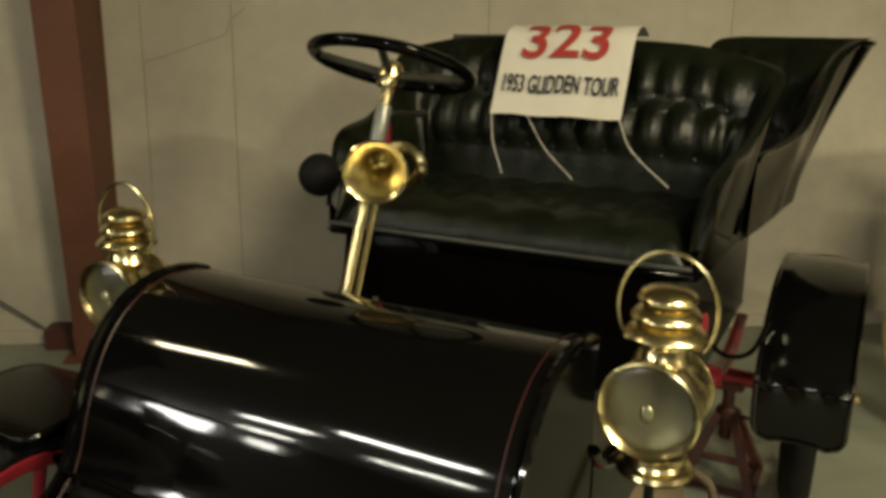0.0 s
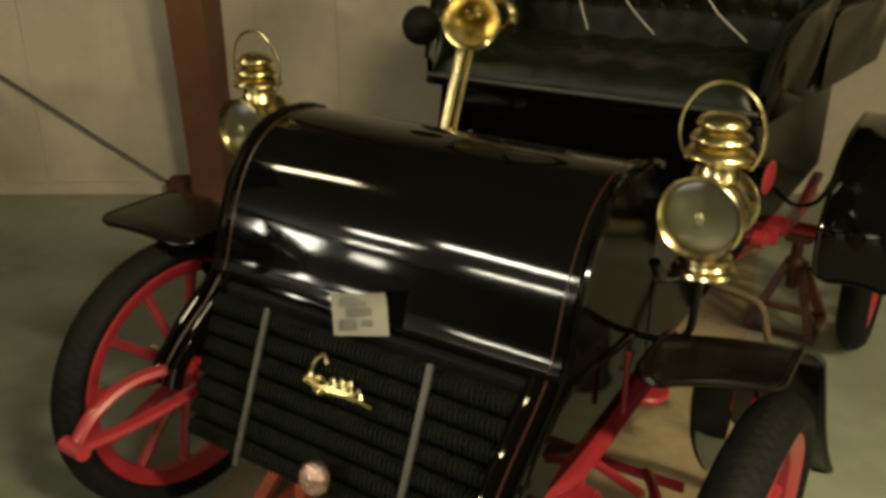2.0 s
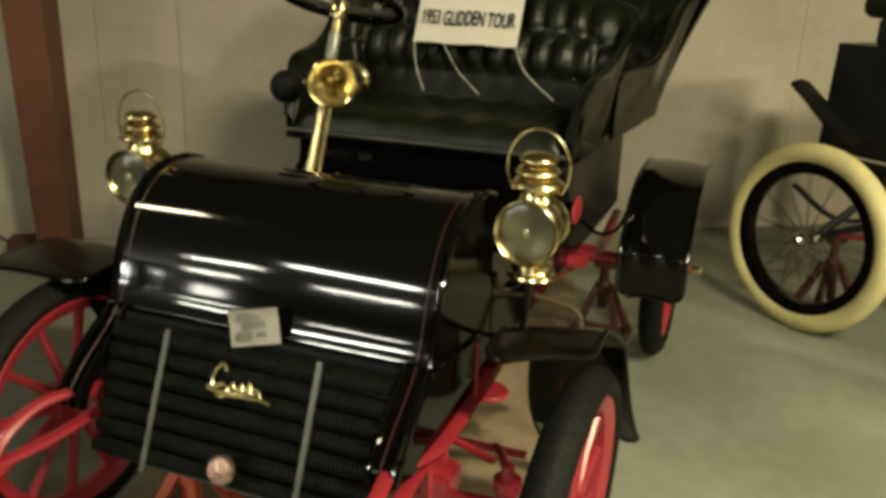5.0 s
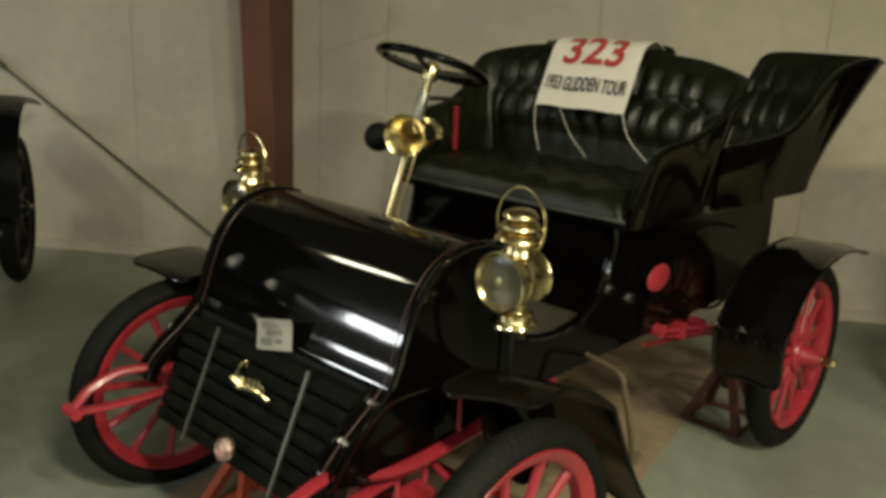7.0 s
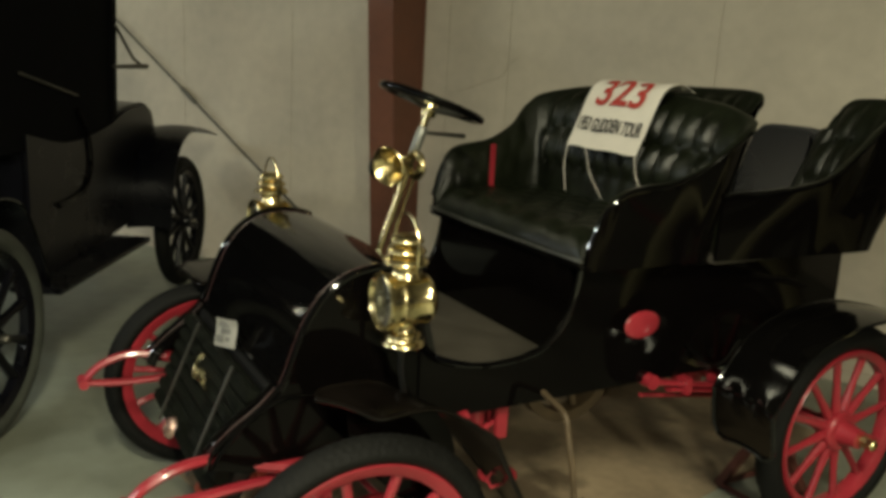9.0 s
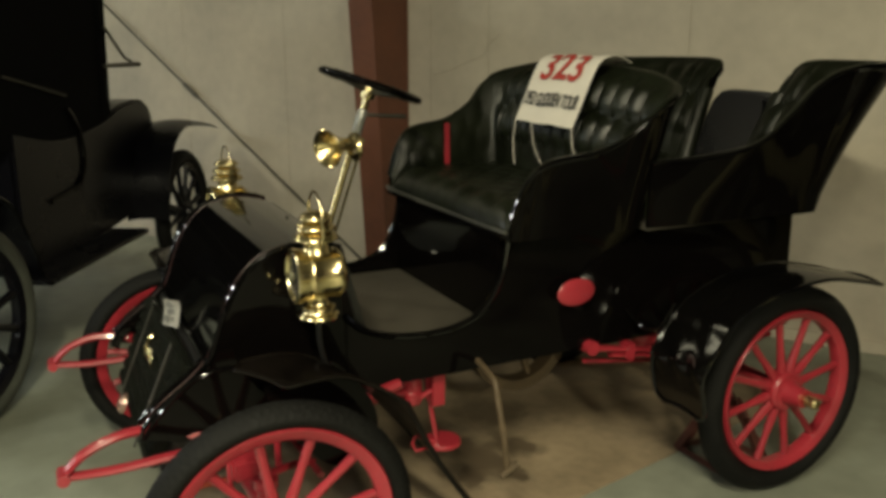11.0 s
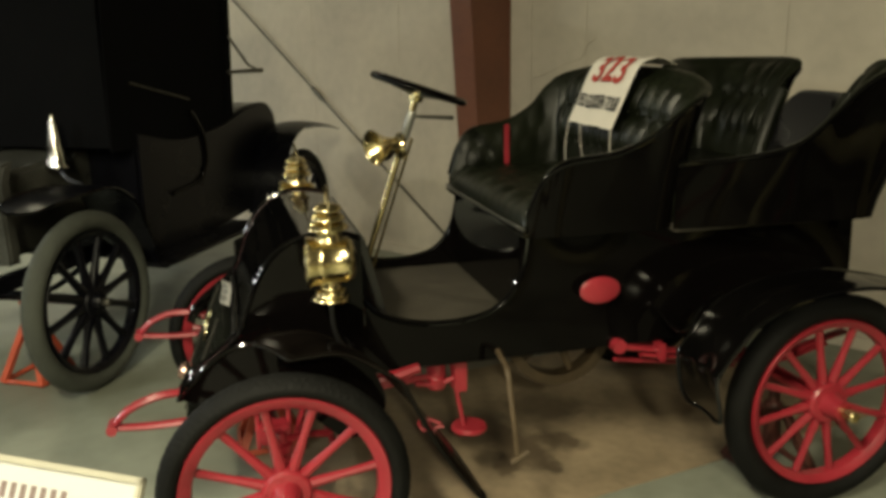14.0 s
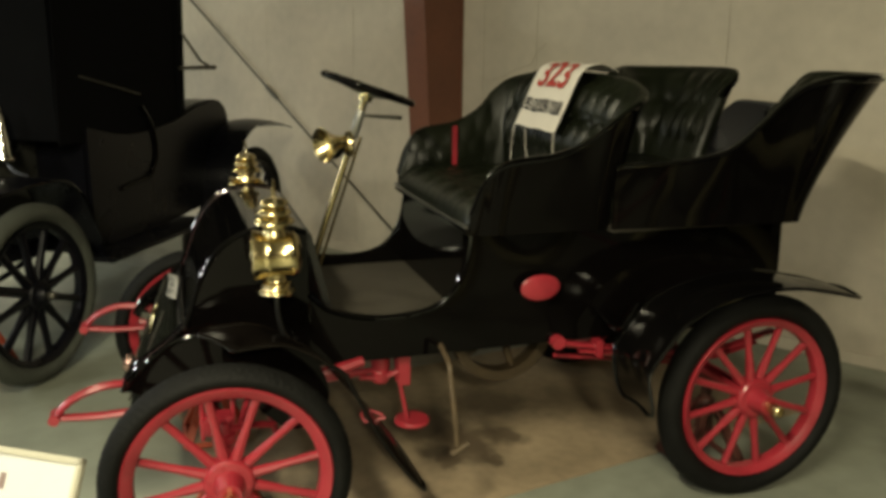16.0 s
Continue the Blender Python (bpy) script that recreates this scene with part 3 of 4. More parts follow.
def shell(name, plan, tops, z0, flare, lining, backs, tuft, label):
    """A seat surround: plan points (x, y) at its foot, the height of its rim at each, its flare at the top; lacquer outside, tufted leather inside."""
    n = len(plan)
    pts = [Vector((x, y, 0)) for x, y in plan]
    nrm = []
    for i in range(n):
        d = (pts[min(i + 1, n - 1)] - pts[max(i - 1, 0)]).normalized()
        nrm.append(Vector((-d.y, d.x, 0)))
    length = [0.0]
    for a, b in zip(pts, pts[1:]):
        length.append(length[-1] + (b - a).length)
    outer = []
    for i in range(n):
        row = []
        for k in range(9):
            t = k / 8
            row.append(pts[i] + nrm[i] * (flare[i] * t ** 1.3) + Vector((0, 0, z0 + (tops[i] - z0) * t)))
        outer.append(row)
    root = part(name, sheet([row + [q - nrm[i] * 0.014 for q in row[::-1]] + [row[0]] for i, row in enumerate(outer)]), LACQUER, car, label)
    part("rim_bead", tube([r[-1] + Vector((0, 0, 0.004)) for r in outer], 0.009, 8), POLISHED, root)
    if lining:
        rows = []
        K = 26
        for i in range(n):
            row = []
            for k in range(K + 4):
                t = min(1.0, k / K)
                p = outer[i][0].lerp(outer[i][-1], t) + nrm[i] * (flare[i] * (t ** 1.3 - t))
                p.z = max(p.z, z0 + 0.02)
                pad = backs[i] * (0.25 + 0.75 * math.sin(math.pi * min(1, 0.15 + 0.8 * t)))
                s = length[i]
                w = (tops[i] - z0) * t
                v = (t - 0.44) / 0.28
                lobe = abs(math.sin(math.pi * (s / 0.082 + (0.5 if v > 1.0 else 0.0)))) ** 0.6
                h = lobe * (abs(math.sin(math.pi * min(2.0, max(0.0, v)))) ** 0.32 if v > 0 else 0.25 * max(0.0, 1 + v * 1.5))
                puff = tuft * h * min(1, max(0.12, (backs[i] - 0.038) * 60))
                if k <= K:
                    q = p - nrm[i] * (0.010 + pad + puff)
                else:
                    a = (k - K) / 3 * math.pi * 0.62
                    q = p - nrm[i] * ((0.010 + pad + puff) * math.cos(a)) + Vector((0, 0, (0.012 + pad * 0.6) * math.sin(a)))
                row.append(q)
            rows.append(row)
        lin = part("lining", sheet(rows), LEATHER, root, "buttoned dark green leather lining", angle=70)
        for i in (0, n - 1):
            if abs(plan[i][0]) < 0.3:
                ends = [outer[i][k] - nrm[i] * (0.012 + 0.5 * backs[i]) for k in range(9)]
                part("end_roll", tube(ends + [ends[-1] + Vector((0, 0, 0.012))], [0.036] * 9 + [0.02], 10), LEATHER, root)
        knob = finish("button", ball((0, 0, 0), 0.0075, 1, 1, 1, 8), LEATHER)
        for t in (0.44, 0.72):
            for j in range(1, int(length[-1] / 0.082)):
                s = 0.082 * j
                i = min(range(n), key=lambda q: abs(length[q] - s))
                if backs[i] > 0.044:
                    ob = new("button", knob)
                    ob.parent = root
                    ob.matrix_basis = Matrix.Translation(rows[i][round(t * K)] - nrm[i] * 0.003)
    return root


def dense(points, n):
    """Resamples (x, y, top, flare, pad) rows along a smooth line."""
    p = smooth_line([(a[0], a[1], 0) for a in points], n)
    q = smooth_line([(a[2], a[3], a[4]) for a in points], n)
    return [(v.x, v.y) for v in p], [max(0.02, v.x) for v in q], [v.y for v in q], [max(0.004, v.z) for v in q]


FRONT = [(0.50, 0.885, 1.10, 0.00, 0.01), (0.505, 0.93, 1.21, 0.01, 0.025), (0.51, 1.00, 1.268, 0.02, 0.04), (0.512, 1.17, 1.293, 0.03, 0.04), (0.514, 1.29, 1.345, 0.04, 0.025), (0.510, 1.37, 1.425, 0.07, 0.035), (0.475, 1.42, 1.485, 0.10, 0.05), (0.36, 1.425, 1.520, 0.12, 0.055), (0.18, 1.42, 1.535, 0.13, 0.06), (0.0, 1.42, 1.540, 0.13, 0.06)]
# the far arm and corner stand a little higher
RISE = [0.0, 0.005, 0.012, 0.018, 0.035, 0.045, 0.040, 0.025, 0.008]
FRONT = FRONT + [(-x, y, a + h, b, c) for (x, y, a, b, c), h in list(zip(FRONT, RISE))[::-1]]
plan, tops, flare, pads = dense(FRONT[::-1], 9)
shell("front_seat", plan, tops, 1.03, flare, True, pads, 0.050, "front seat with buttoned dark green leather")

cush = []
for i in range(61):
    x = -0.47 + 0.94 * i / 60
    row = [Vector((x, 0.885, 1.05))]
    for k in range(22):
        y = 0.885 + 0.47 * k / 21
        e = min(1, (0.47 - abs(x)) / 0.04) if abs(x) < 0.47 else 0
        f = min(1, k / 3)
        h = abs(math.sin(math.pi * (x / 0.15 + y / 0.16)) * math.sin(math.pi * (x / 0.15 - y / 0.16))) ** 0.35
        row.append(Vector((x, y - 0.012 * math.sin(math.pi * f) * (1 if k < 4 else 0), 1.065 + 0.062 * math.sqrt(max(0, e)) * math.sqrt(f) + 0.022 * h * f * e)))
    cush.append(row)
part("cushion", sheet(cush), LEATHER, car, "buttoned dark green leather seat cushion", angle=70)
part("seat_trim", tube(smooth_line([(-0.49, 0.872, 1.060), (-0.25, 0.862, 1.060), (0.25, 0.862, 1.060), (0.49, 0.872, 1.060)], 6), 0.0065, 8), DUSTY, car, "worn grey trim strip under the cushion")
part("seat_pan", box(-0.50, 0.50, 0.90, 1.40, 1.032, 1.06, 0.004), LACQUER, car)

TON = [(0.535, 1.40, 1.245, 0.008, 0.012), (0.54, 1.44, 1.255, 0.01, 0.012), (0.555, 1.58, 1.262, 0.02, 0.015), (0.57, 1.78, 1.30, 0.05, 0.02), (0.575, 1.90, 1.40, 0.08, 0.03), (0.585, 2.00, 1.50, 0.10, 0.045), (0.590, 2.09, 1.55, 0.14, 0.05), (0.570, 2.165, 1.557, 0.22, 0.05), (0.46, 2.20, 1.56, 0.22, 0.05), (0.32, 2.20, 1.56, 0.22, 0.05), (0.25, 2.205, 1.555, 0.217, 0.05), (0.215, 2.207, 1.54, 0.211, 0.05), (0.195, 2.208, 1.50, 0.19, 0.048), (0.186, 2.21, 1.44, 0.158, 0.046)]
plan, tops, flare, pads = dense(TON[::-1], 9)
shell("tonneau_corner", plan, tops, 1.035, flare, True, pads, 0.036, "tonneau corner seat with buttoned dark green leather")
plan, tops, flare, pads = dense([(-x, y, a, b, c) for x, y, a, b, c in TON], 9)
shell("tonneau_corner", plan, tops, 1.035, flare, True, pads, 0.036, "tonneau corner seat with buttoned dark green leather")
tdoor = part("tonneau_door", moved(moved(plate(smooth_line2([(-0.185, 0.0), (-0.187, 0.30), (-0.175, 0.40), (-0.13, 0.435), (0.0, 0.44), (0.13, 0.435), (0.175, 0.40), (0.187, 0.30), (0.185, 0.0)], 5), -0.010, 0.012, 0.004), Matrix.Rotation(radians(-90), 4, "Z")), pose(0, 2.23, 1.03, -20, 0, 0)), BLACK, car, "low black rear entrance door with rounded top")
part("door_pad", moved(moved(plate(smooth_line2([(-0.165, 0.04), (-0.168, 0.30), (-0.155, 0.385), (-0.11, 0.415), (0.0, 0.42), (0.11, 0.415), (0.155, 0.385), (0.168, 0.30), (0.165, 0.04)], 5), 0.0, 0.05, 0.018), Matrix.Rotation(radians(-90), 4, "Z")), pose(0, 2.225, 1.03, -20, 0, 0)), NAVY, tdoor, "dull black leather door pad")
part("tonneau_floor", box(-0.525, 0.525, 1.41, 2.20, 1.02, 1.045, 0.003), FLOORMAT, car)
for sx in (-1, 1):
    part("tonneau_cushion", box(min(sx * 0.20, sx * 0.54), max(sx * 0.20, sx * 0.54), 1.70, 2.17, 1.045, 1.16, 0.03, 4), LEATHER, car)

# mudguards


def guard(line, inner, outer, sx, label, crown=0.010, twist=0.0, skew=0.0, dent=0.0):
    """line: (y, z) along the guard; inner and outer: half-widths from the middle of the car at its two ends."""
    pts = smooth_line([(0, y, z) for y, z in line], 8)
    rows = []
    n = len(pts)
    for i, p in enumerate(pts):
        d = (pts[min(i + 1, n - 1)] - pts[max(i - 1, 0)]).normalized()
        under = Vector((0, d.z, -d.y)) if d.y > 0 else Vector((0, -d.z, d.y))
        tail = max(0.0, (i / (n - 1) - 0.52) / 0.48)
        dip = twist * math.sin(math.pi * min(1.0, tail ** 0.8))
        f = min(1.0, max(0.0, i / n - 0.30) / 0.25)
        g = min(1.0, max(0.0, i / n - 0.30) / 0.70) if twist else f
        x0, x1 = inner[0] + (inner[1] - inner[0]) * f, outer[0] + (outer[1] - outer[0]) * g
        e = min(1.0, i / 5, (n - 1 - i) / 5)
        inset = 0.045 * (1 - math.sqrt(1 - (1 - e) ** 2)) if e < 1 else 0
        if twist:
            x0 += (0.60 - x0) * min(1.0, tail / 0.5)
            x0 += (x1 - 0.13 - x0) * max(0.0, tail - 0.6) / 0.4
        row = []
        for k in range(25):
            s = k / 24
            x = x0 + inset + (x1 - x0 - 2 * inset) * s
            row.append((sx * x, p.y + skew * (s - 0.5) * (1 - tail) + under.y * dip * s * s + dent * math.sin(68 * x + 30 * p.z) * math.exp(-((p.z - 0.60) / 0.035) ** 2), p.z + under.z * dip * s * s + crown * (1 - (2 * s - 1) ** 2)))
        rows.append(row)
    g = part("mudguard", sheet(rows, 0.005), GUARDM if twist else DENTED, car, label)
    part("bead", tube([Vector(r[0]) for r in rows] + [Vector(q) for q in rows[-1][1:]] + [Vector(r[-1]) for r in rows[::-1][1:]] + [Vector(q) for q in rows[0][::-1][1:-1]], 0.0075, 8, True), GUARDM if twist else POLISHED, g)
    return g


for sx in (-1, 1):
    fy = 0.025 if sx > 0 else -0.05
    guard([(fy, 0.792), (fy + 0.06, 0.800), (0.185, 0.798), (0.285, 0.748), (0.405, 0.652), (0.525, 0.490), (0.605, 0.365), (0.645, 0.285)], (0.545, 0.53), (0.765 if sx > 0 else 0.87, 0.832 if sx > 0 else 0.85), sx, "black curved front mudguard", 0.006, 0.045, 0.08 if sx > 0 else 0.0)
    guard([(1.432, 0.44), (1.412, 0.52), (1.398, 0.60), (1.412, 0.635), (1.468, 0.705), (1.545, 0.785), (1.70, 0.845), (1.93, 0.865), (2.12, 0.835), (2.26, 0.80)], (0.60, 0.60), (0.845, 0.845), sx, "black curved rear mudguard", dent=0.004)
    part("apron", plate(smooth_line2([(0.05, 0.785), (0.20, 0.795), (0.31, 0.72), (0.37, 0.60), (0.34, 0.49), (0.24, 0.475), (0.15, 0.55), (0.08, 0.64), (0.05, 0.72), (0.05, 0.785)], 4)[:-1], sx * 0.630, sx * 0.638, 0.003), SIDEBLACK, car)

# running gear in red
for sx in (-1, 1):
    part("frame_rail", tube(smooth_line([(sx * 0.405, -0.20, 0.592), (sx * 0.425, -0.11, 0.556), (sx * 0.446, 0.0, 0.545), (sx * 0.448, 0.20, 0.556), (sx * 0.448, 0.40, 0.575), (sx * 0.44, 0.52, 0.60)], 6), 0.024, 8, flat=0.8), RED, car)
    iron = part("dumb_iron", tube(smooth_line([(sx * 0.40, -0.15, 0.585), (sx * 0.435, -0.30, 0.60), (sx * 0.444, -0.40, 0.570), (sx * 0.444, -0.455, 0.52)], 6), [0.018] * 18 + [0.014], 8, flat=0.7), RED, car)
    part("front_spring", tube(smooth_line([(sx * 0.444, -0.455, 0.512), (sx * 0.435, -0.32, 0.500), (sx * 0.425, -0.12, 0.505), (sx * 0.42, 0.05, 0.515)], 6), 0.020, 8, flat=0.55), RED, car)
    part("shackle", moved(lathe([(0, -0.032), (0.017, -0.032), (0.017, 0.032), (0, 0.032)], 14), pose(sx * 0.444, -0.458, 0.515) @ AX), RED, iron)
    part("rear_spring", tube(smooth_line([(sx * 0.446, 1.24, 0.60), (sx * 0.45, 1.55, 0.545), (sx * 0.45, 1.90, 0.50), (sx * 0.45, 2.20, 0.56)], 6), 0.022, 8, flat=0.5), RED, car)
    part("spring_clip", box(sx * 0.45 - 0.034, sx * 0.45 + 0.034, 1.40, 1.425, 0.535, 0.60, 0.004), RED, car)
    part("spring_clip", box(sx * 0.45 - 0.034, sx * 0.45 + 0.034, 1.56, 1.585, 0.515, 0.575, 0.004), RED, car)
    part("spring_leaf", tube(smooth_line([(sx * 0.448, 1.34, 0.558), (sx * 0.45, 1.60, 0.515), (sx * 0.45, 1.90, 0.475), (sx * 0.45, 2.12, 0.52)], 6), 0.020, 8, flat=0.4), RED, car)
    part("brake_rod", tube([(sx * 0.40, 1.26, 0.53), (sx * 0.42, 1.75, 0.46)], 0.008, 8), RED, car)
    part("spring_eye", moved(lathe([(0, -0.03), (0.026, -0.03), (0.026, 0.03), (0, 0.03)], 16), pose(sx * 0.446, 1.245, 0.605) @ AX), RED, car)
part("front_axle", tube([(-0.66, AXLE_FL, HUB_L), (-0.4, AXLE_FL + 0.02, HUB_L - 0.005), (0.4, AXLE_F - 0.02, HUB_R - 0.003), (0.70, AXLE_F, HUB_R)], 0.024, 10), RED, car, m=pose(0, 0, LIFT))
part("track_rod", tube([(-0.6, AXLE_FL + 0.16, 0.40), (0.6, AXLE_F + 0.16, 0.40)], 0.011, 8), RED, car, m=pose(0, 0, LIFT))
part("drag_link", tube([(0.55, AXLE_F + 0.05, 0.47), (-0.1, 0.25, 0.55)], 0.010, 8), RED, car)
part("rear_axle", tube([(-0.66, AXLE_R, WHEEL_R), (0.66, AXLE_R, WHEEL_R)], 0.030, 12), RED, car, m=pose(0, 0, LIFT))
part("differential", ball((0, AXLE_R, WHEEL_R), 0.11, 0.6, 1, 1), RED, car, m=pose(0, 0, LIFT))
part("brake_drum", moved(lathe([(0, -0.03), (0.11, -0.03), (0.11, 0.03), (0, 0.03)], 28), pose(0.10, 0.62, 0.58) @ AX), RED, car)
part("brake_cylinder", moved(lathe([(0, 0), (0.030, 0), (0.034, 0.008), (0.034, 0.04), (0.030, 0.045), (0.034, 0.05), (0.034, 0.085), (0.028, 0.10), (0.02, 0.13), (0, 0.13)], 20), pose(0.36, 0.60, 0.485)), RED, car)
for x in (0.35, 0.395):
    part("brake_plate", box(x, x + 0.012, 0.655, 0.700, 0.475, 0.61, 0.003), RED, car)
part("brake_link", tube([(0.38, 0.52, 0.515), (0.38, 0.60, 0.50), (0.38, 0.68, 0.53)], 0.010, 8), RED, car)
part("pedal_rod", tube([(0.38, 0.42, 0.535), (0.37, 0.58, 0.53)], 0.012, 8), RED, car)
for sx in (-1, 1):
    ya = AXLE_F if sx > 0 else AXLE_FL
    part("spring_seat", box(sx * 0.44 - 0.038, sx * 0.44 + 0.038, -0.02, 0.08, 0.362, 0.43, 0.010), RED, car, m=pose(0, 0, LIFT))
    part("steering_knuckle", moved(lathe([(0, 0.31), (0.020, 0.31), (0.026, 0.325), (0.026, 0.42), (0.034, 0.43), (0.034, 0.455), (0.018, 0.46), (0.014, 0.49), (0, 0.495)], 18), pose(sx * 0.60, ya, -0.025)), RED, car, m=pose(0, 0, LIFT))
    part("steering_arm", tube(smooth_line([(sx * 0.60, ya, 0.44), (sx * 0.56, ya + 0.085, 0.43), (sx * 0.52, ya + 0.16, 0.405)], 4), 0.012, 8), RED, car, m=pose(0, 0, LIFT))
    part("u_bolt", tube([(sx * 0.43, -0.02, 0.53), (sx * 0.43, -0.02, 0.37)], 0.008, 8), RED, car)
    part("u_bolt", tube([(sx * 0.43, 0.08, 0.53), (sx * 0.43, 0.08, 0.37)], 0.008, 8), RED, car)
    part("guard_rod", tube([(sx * 0.475, 0.155, 0.735), (sx * 0.475, 0.155, 0.60)], 0.006, 8), RED, car)
    part("tail_bracket", tube([(sx * 0.675, 0.535, 0.50), (sx * 0.66, 0.478, 0.525), (sx * 0.652, 0.470, 0.50), (sx * 0.66, 0.478, 0.478), (sx * 0.675, 0.545, 0.49)], 0.005, 8), RED, car)
part("radius_rod", tube([(0.35, 0.55, 0.52), (0.35, 0.30, 0.50)], 0.012, 8), RED, car)
# flywheel with spokes, seen below the body
fly = part("flywheel", moved(lathe([(0.175, -0.035), (0.215, -0.035), (0.215, 0.035), (0.175, 0.035)], 40, True), pose(0.10, 1.16, 0.55) @ AX), BROWNIRON, car, "iron flywheel under the body")
for a in range(5):
    d = Vector((0, math.cos(a * math.tau / 5), math.sin(a * math.tau / 5)))
    part("arm", tube([Vector((0.10, 1.16, 0.55)) + d * 0.02, Vector((0.10, 1.16, 0.55)) + d * 0.185], [0.02, 0.013], 8), BROWNIRON, fly)
part("engine_block", box(-0.30, -0.06, 0.85, 1.45, 0.42, 0.62, 0.04, 3), BLACK, car)
# steps that hang from the body side
st = part("step_iron", tube(smooth_line([(0.44, 0.80, 0.63), (0.57, 0.79, 0.61), (0.60, 0.79, 0.55), (0.630, 0.795, 0.44), (0.645, 0.80, 0.34)], 6), 0.010, 8), BROWNIRON, car)
part("step_toe", tube([(0.645, 0.84, 0.345), (0.645, 0.78, 0.312)], 0.011, 8), BROWNIRON, st)
pd = part("step_pad", moved(lathe([(0, 0.010), (0.060, 0.010), (0.066, 0.004), (0.066, -0.004), (0, -0.006)], 28), pose(0.33, 0.727, 0.302)), RED, car, "red round step pad")
part("stem", tube([(0.32, 0.66, 0.60), (0.32, 0.674, 0.50), (0.325, 0.71, 0.306)], 0.0085, 8), RED, pd)

# red oval cover on its shaft at the body side
ov = part("side_cover", moved(ball((0, 0, 0), 1, 0.010, 0.076, 0.048, 24), pose(0.478, 1.160, 0.824)), RED, car, "red oval cover")
part("boss", moved(lathe([(0, -0.02), (0.03, -0.02), (0.026, 0.012), (0, 0.012)], 16), pose(0.455, 1.155, 0.824) @ AX), LACQUER, ov)

# brass side lamps


def side_lamp(x, y, z, lean):
    M = pose(x, y, z, 0, 0, lean)
    D = M @ pose(0, 0, 0.122)
    body = part("side_lamp", moved(lathe([(0, 0), (0.056, 0), (0.060, 0.005), (0.057, 0.012), (0.047, 0.016), (0.044, 0.022), (0.049, 0.027), (0.047, 0.034), (0.036, 0.040), (0.031, 0.052), (0.033, 0.066), (0.030, 0.08), (0.030, 0.17), (0.043, 0.185), (0.040, 0.194), (0.036, 0.204), (0.036, 0.222), (0, 0.224)], 36), M), BRASS, car, "polished brass oil side lamp")
    part("drum", moved(moved(lathe([(0, -0.080), (0.035, -0.078), (0.058, -0.070), (0.068, -0.056), (0.070, -0.050), (0.066, -0.044), (0.067, 0.018), (0.071, 0.024), (0.069, 0.030), (0.073, 0.046), (0.077, 0.060), (0.077, 0.068), (0.073, 0.070), (0.068, 0.064), (0.058, 0.045), (0, 0.03)], 44), AY), D), BRASS, body)
    part("reflector", moved(moved(lathe([(0.067, 0.050), (0.052, 0.044), (0.03, 0.038), (0, 0.036)], 32), AY), D), SILVER, body, "clouded silver reflector")
    part("lens", moved(moved(lathe([(0, 0.069), (0.03, 0.068), (0.055, 0.065), (0.068, 0.060), (0.068, 0.054), (0, 0.054)], 36), AY), D), GLASS, body, "clear bevelled glass lens")
    part("jewel", moved(ball((0, -0.070, 0.122), 0.012, 0.9, 0.5, 1.3), M), SILVER, body)
    for r, h, top in ((0.061, 0.228, 0.020), (0.052, 0.256, 0.018), (0.044, 0.283, 0.017)):
        part("chimney_tier", moved(lathe([(r * 0.60, h - 0.020), (r * 0.62, h - 0.012), (r, h - 0.006), (r * 1.02, h - 0.003), (r, h), (r * 0.86, h + top * 0.45), (r * 0.60, h + top * 0.8), (0, h + top)], 32), M), BRASS, body)
    loop = [(0.074 * math.cos(a), 0, 0.262 + 0.088 * math.sin(a)) for a in [math.pi * (-0.22 + 1.44 * i / 30) for i in range(31)]]
    part("handle", moved(tube(loop, 0.0036, 8), M), BRASS, body, "thin brass loop handle")
    for k in (-1, 1):
        part("handle_lug", moved(tube([(k * 0.034, 0, 0.212), (k * 0.060, 0, 0.209)], 0.005, 8), M), BRASS, body)
    return body


for sx in (-1, 1):
    side_lamp(0.577 if sx > 0 else -0.545, 0.224, 0.906, -2 * sx)
    part("lamp_bracket", tube(smooth_line([(sx * 0.425, 0.30, 0.70), (sx * 0.50, 0.28, 0.715), (sx * 0.555, 0.245, 0.76), (sx * 0.57, 0.226, 0.83), (sx * 0.573, 0.224, 0.908)], 5), 0.008, 8), BLACK, car)

# steering column, wheel and bulb horn
SH = Vector((-0.175, 0.67, 1.455))
SF = Vector((-0.205, 0.44, 0.76))
ax = (SH - SF).normalized()
colm = part("steering_column", tube([SF, SF.lerp(SH, 0.5), SH], 0.0135, 14), BRASS, car, "brass steering column")
part("collar", tube([SH - ax * 0.16, SH - ax * 0.155, SH - ax * 0.06, SH - ax * 0.05], [0.016, 0.019, 0.019, 0.016], 14), PALE, colm, "worn nickel collar")
part("advance_rod", tube([SF + Vector((0.012, 0.030, 0.0)), SH - ax * 0.16 + Vector((0.012, 0.030, 0.0))], 0.006, 8), BRASS, colm)
SWM = Matrix.Translation(SH + ax * 0.02) @ ax.to_track_quat("Z", "Y").to_matrix().to_4x4()
sw = part("steering_wheel", moved(lathe([(0.180 + 0.016 * math.cos(a), 0.02 + 0.014 * math.sin(a)) for a in [i * math.tau / 14 for i in range(14)]], 56, True), SWM), LACQUER, car, "dark glossy wooden steering wheel rim")
for i in range(4):
    a = i * math.tau / 4 + 0.5
    part("wheel_spoke", moved(tube([(0.02 * math.cos(a), 0.02 * math.sin(a), 0.0), (0.176 * math.cos(a), 0.176 * math.sin(a), 0.018)], [0.011, 0.008], 8), SWM), STEEL, sw)
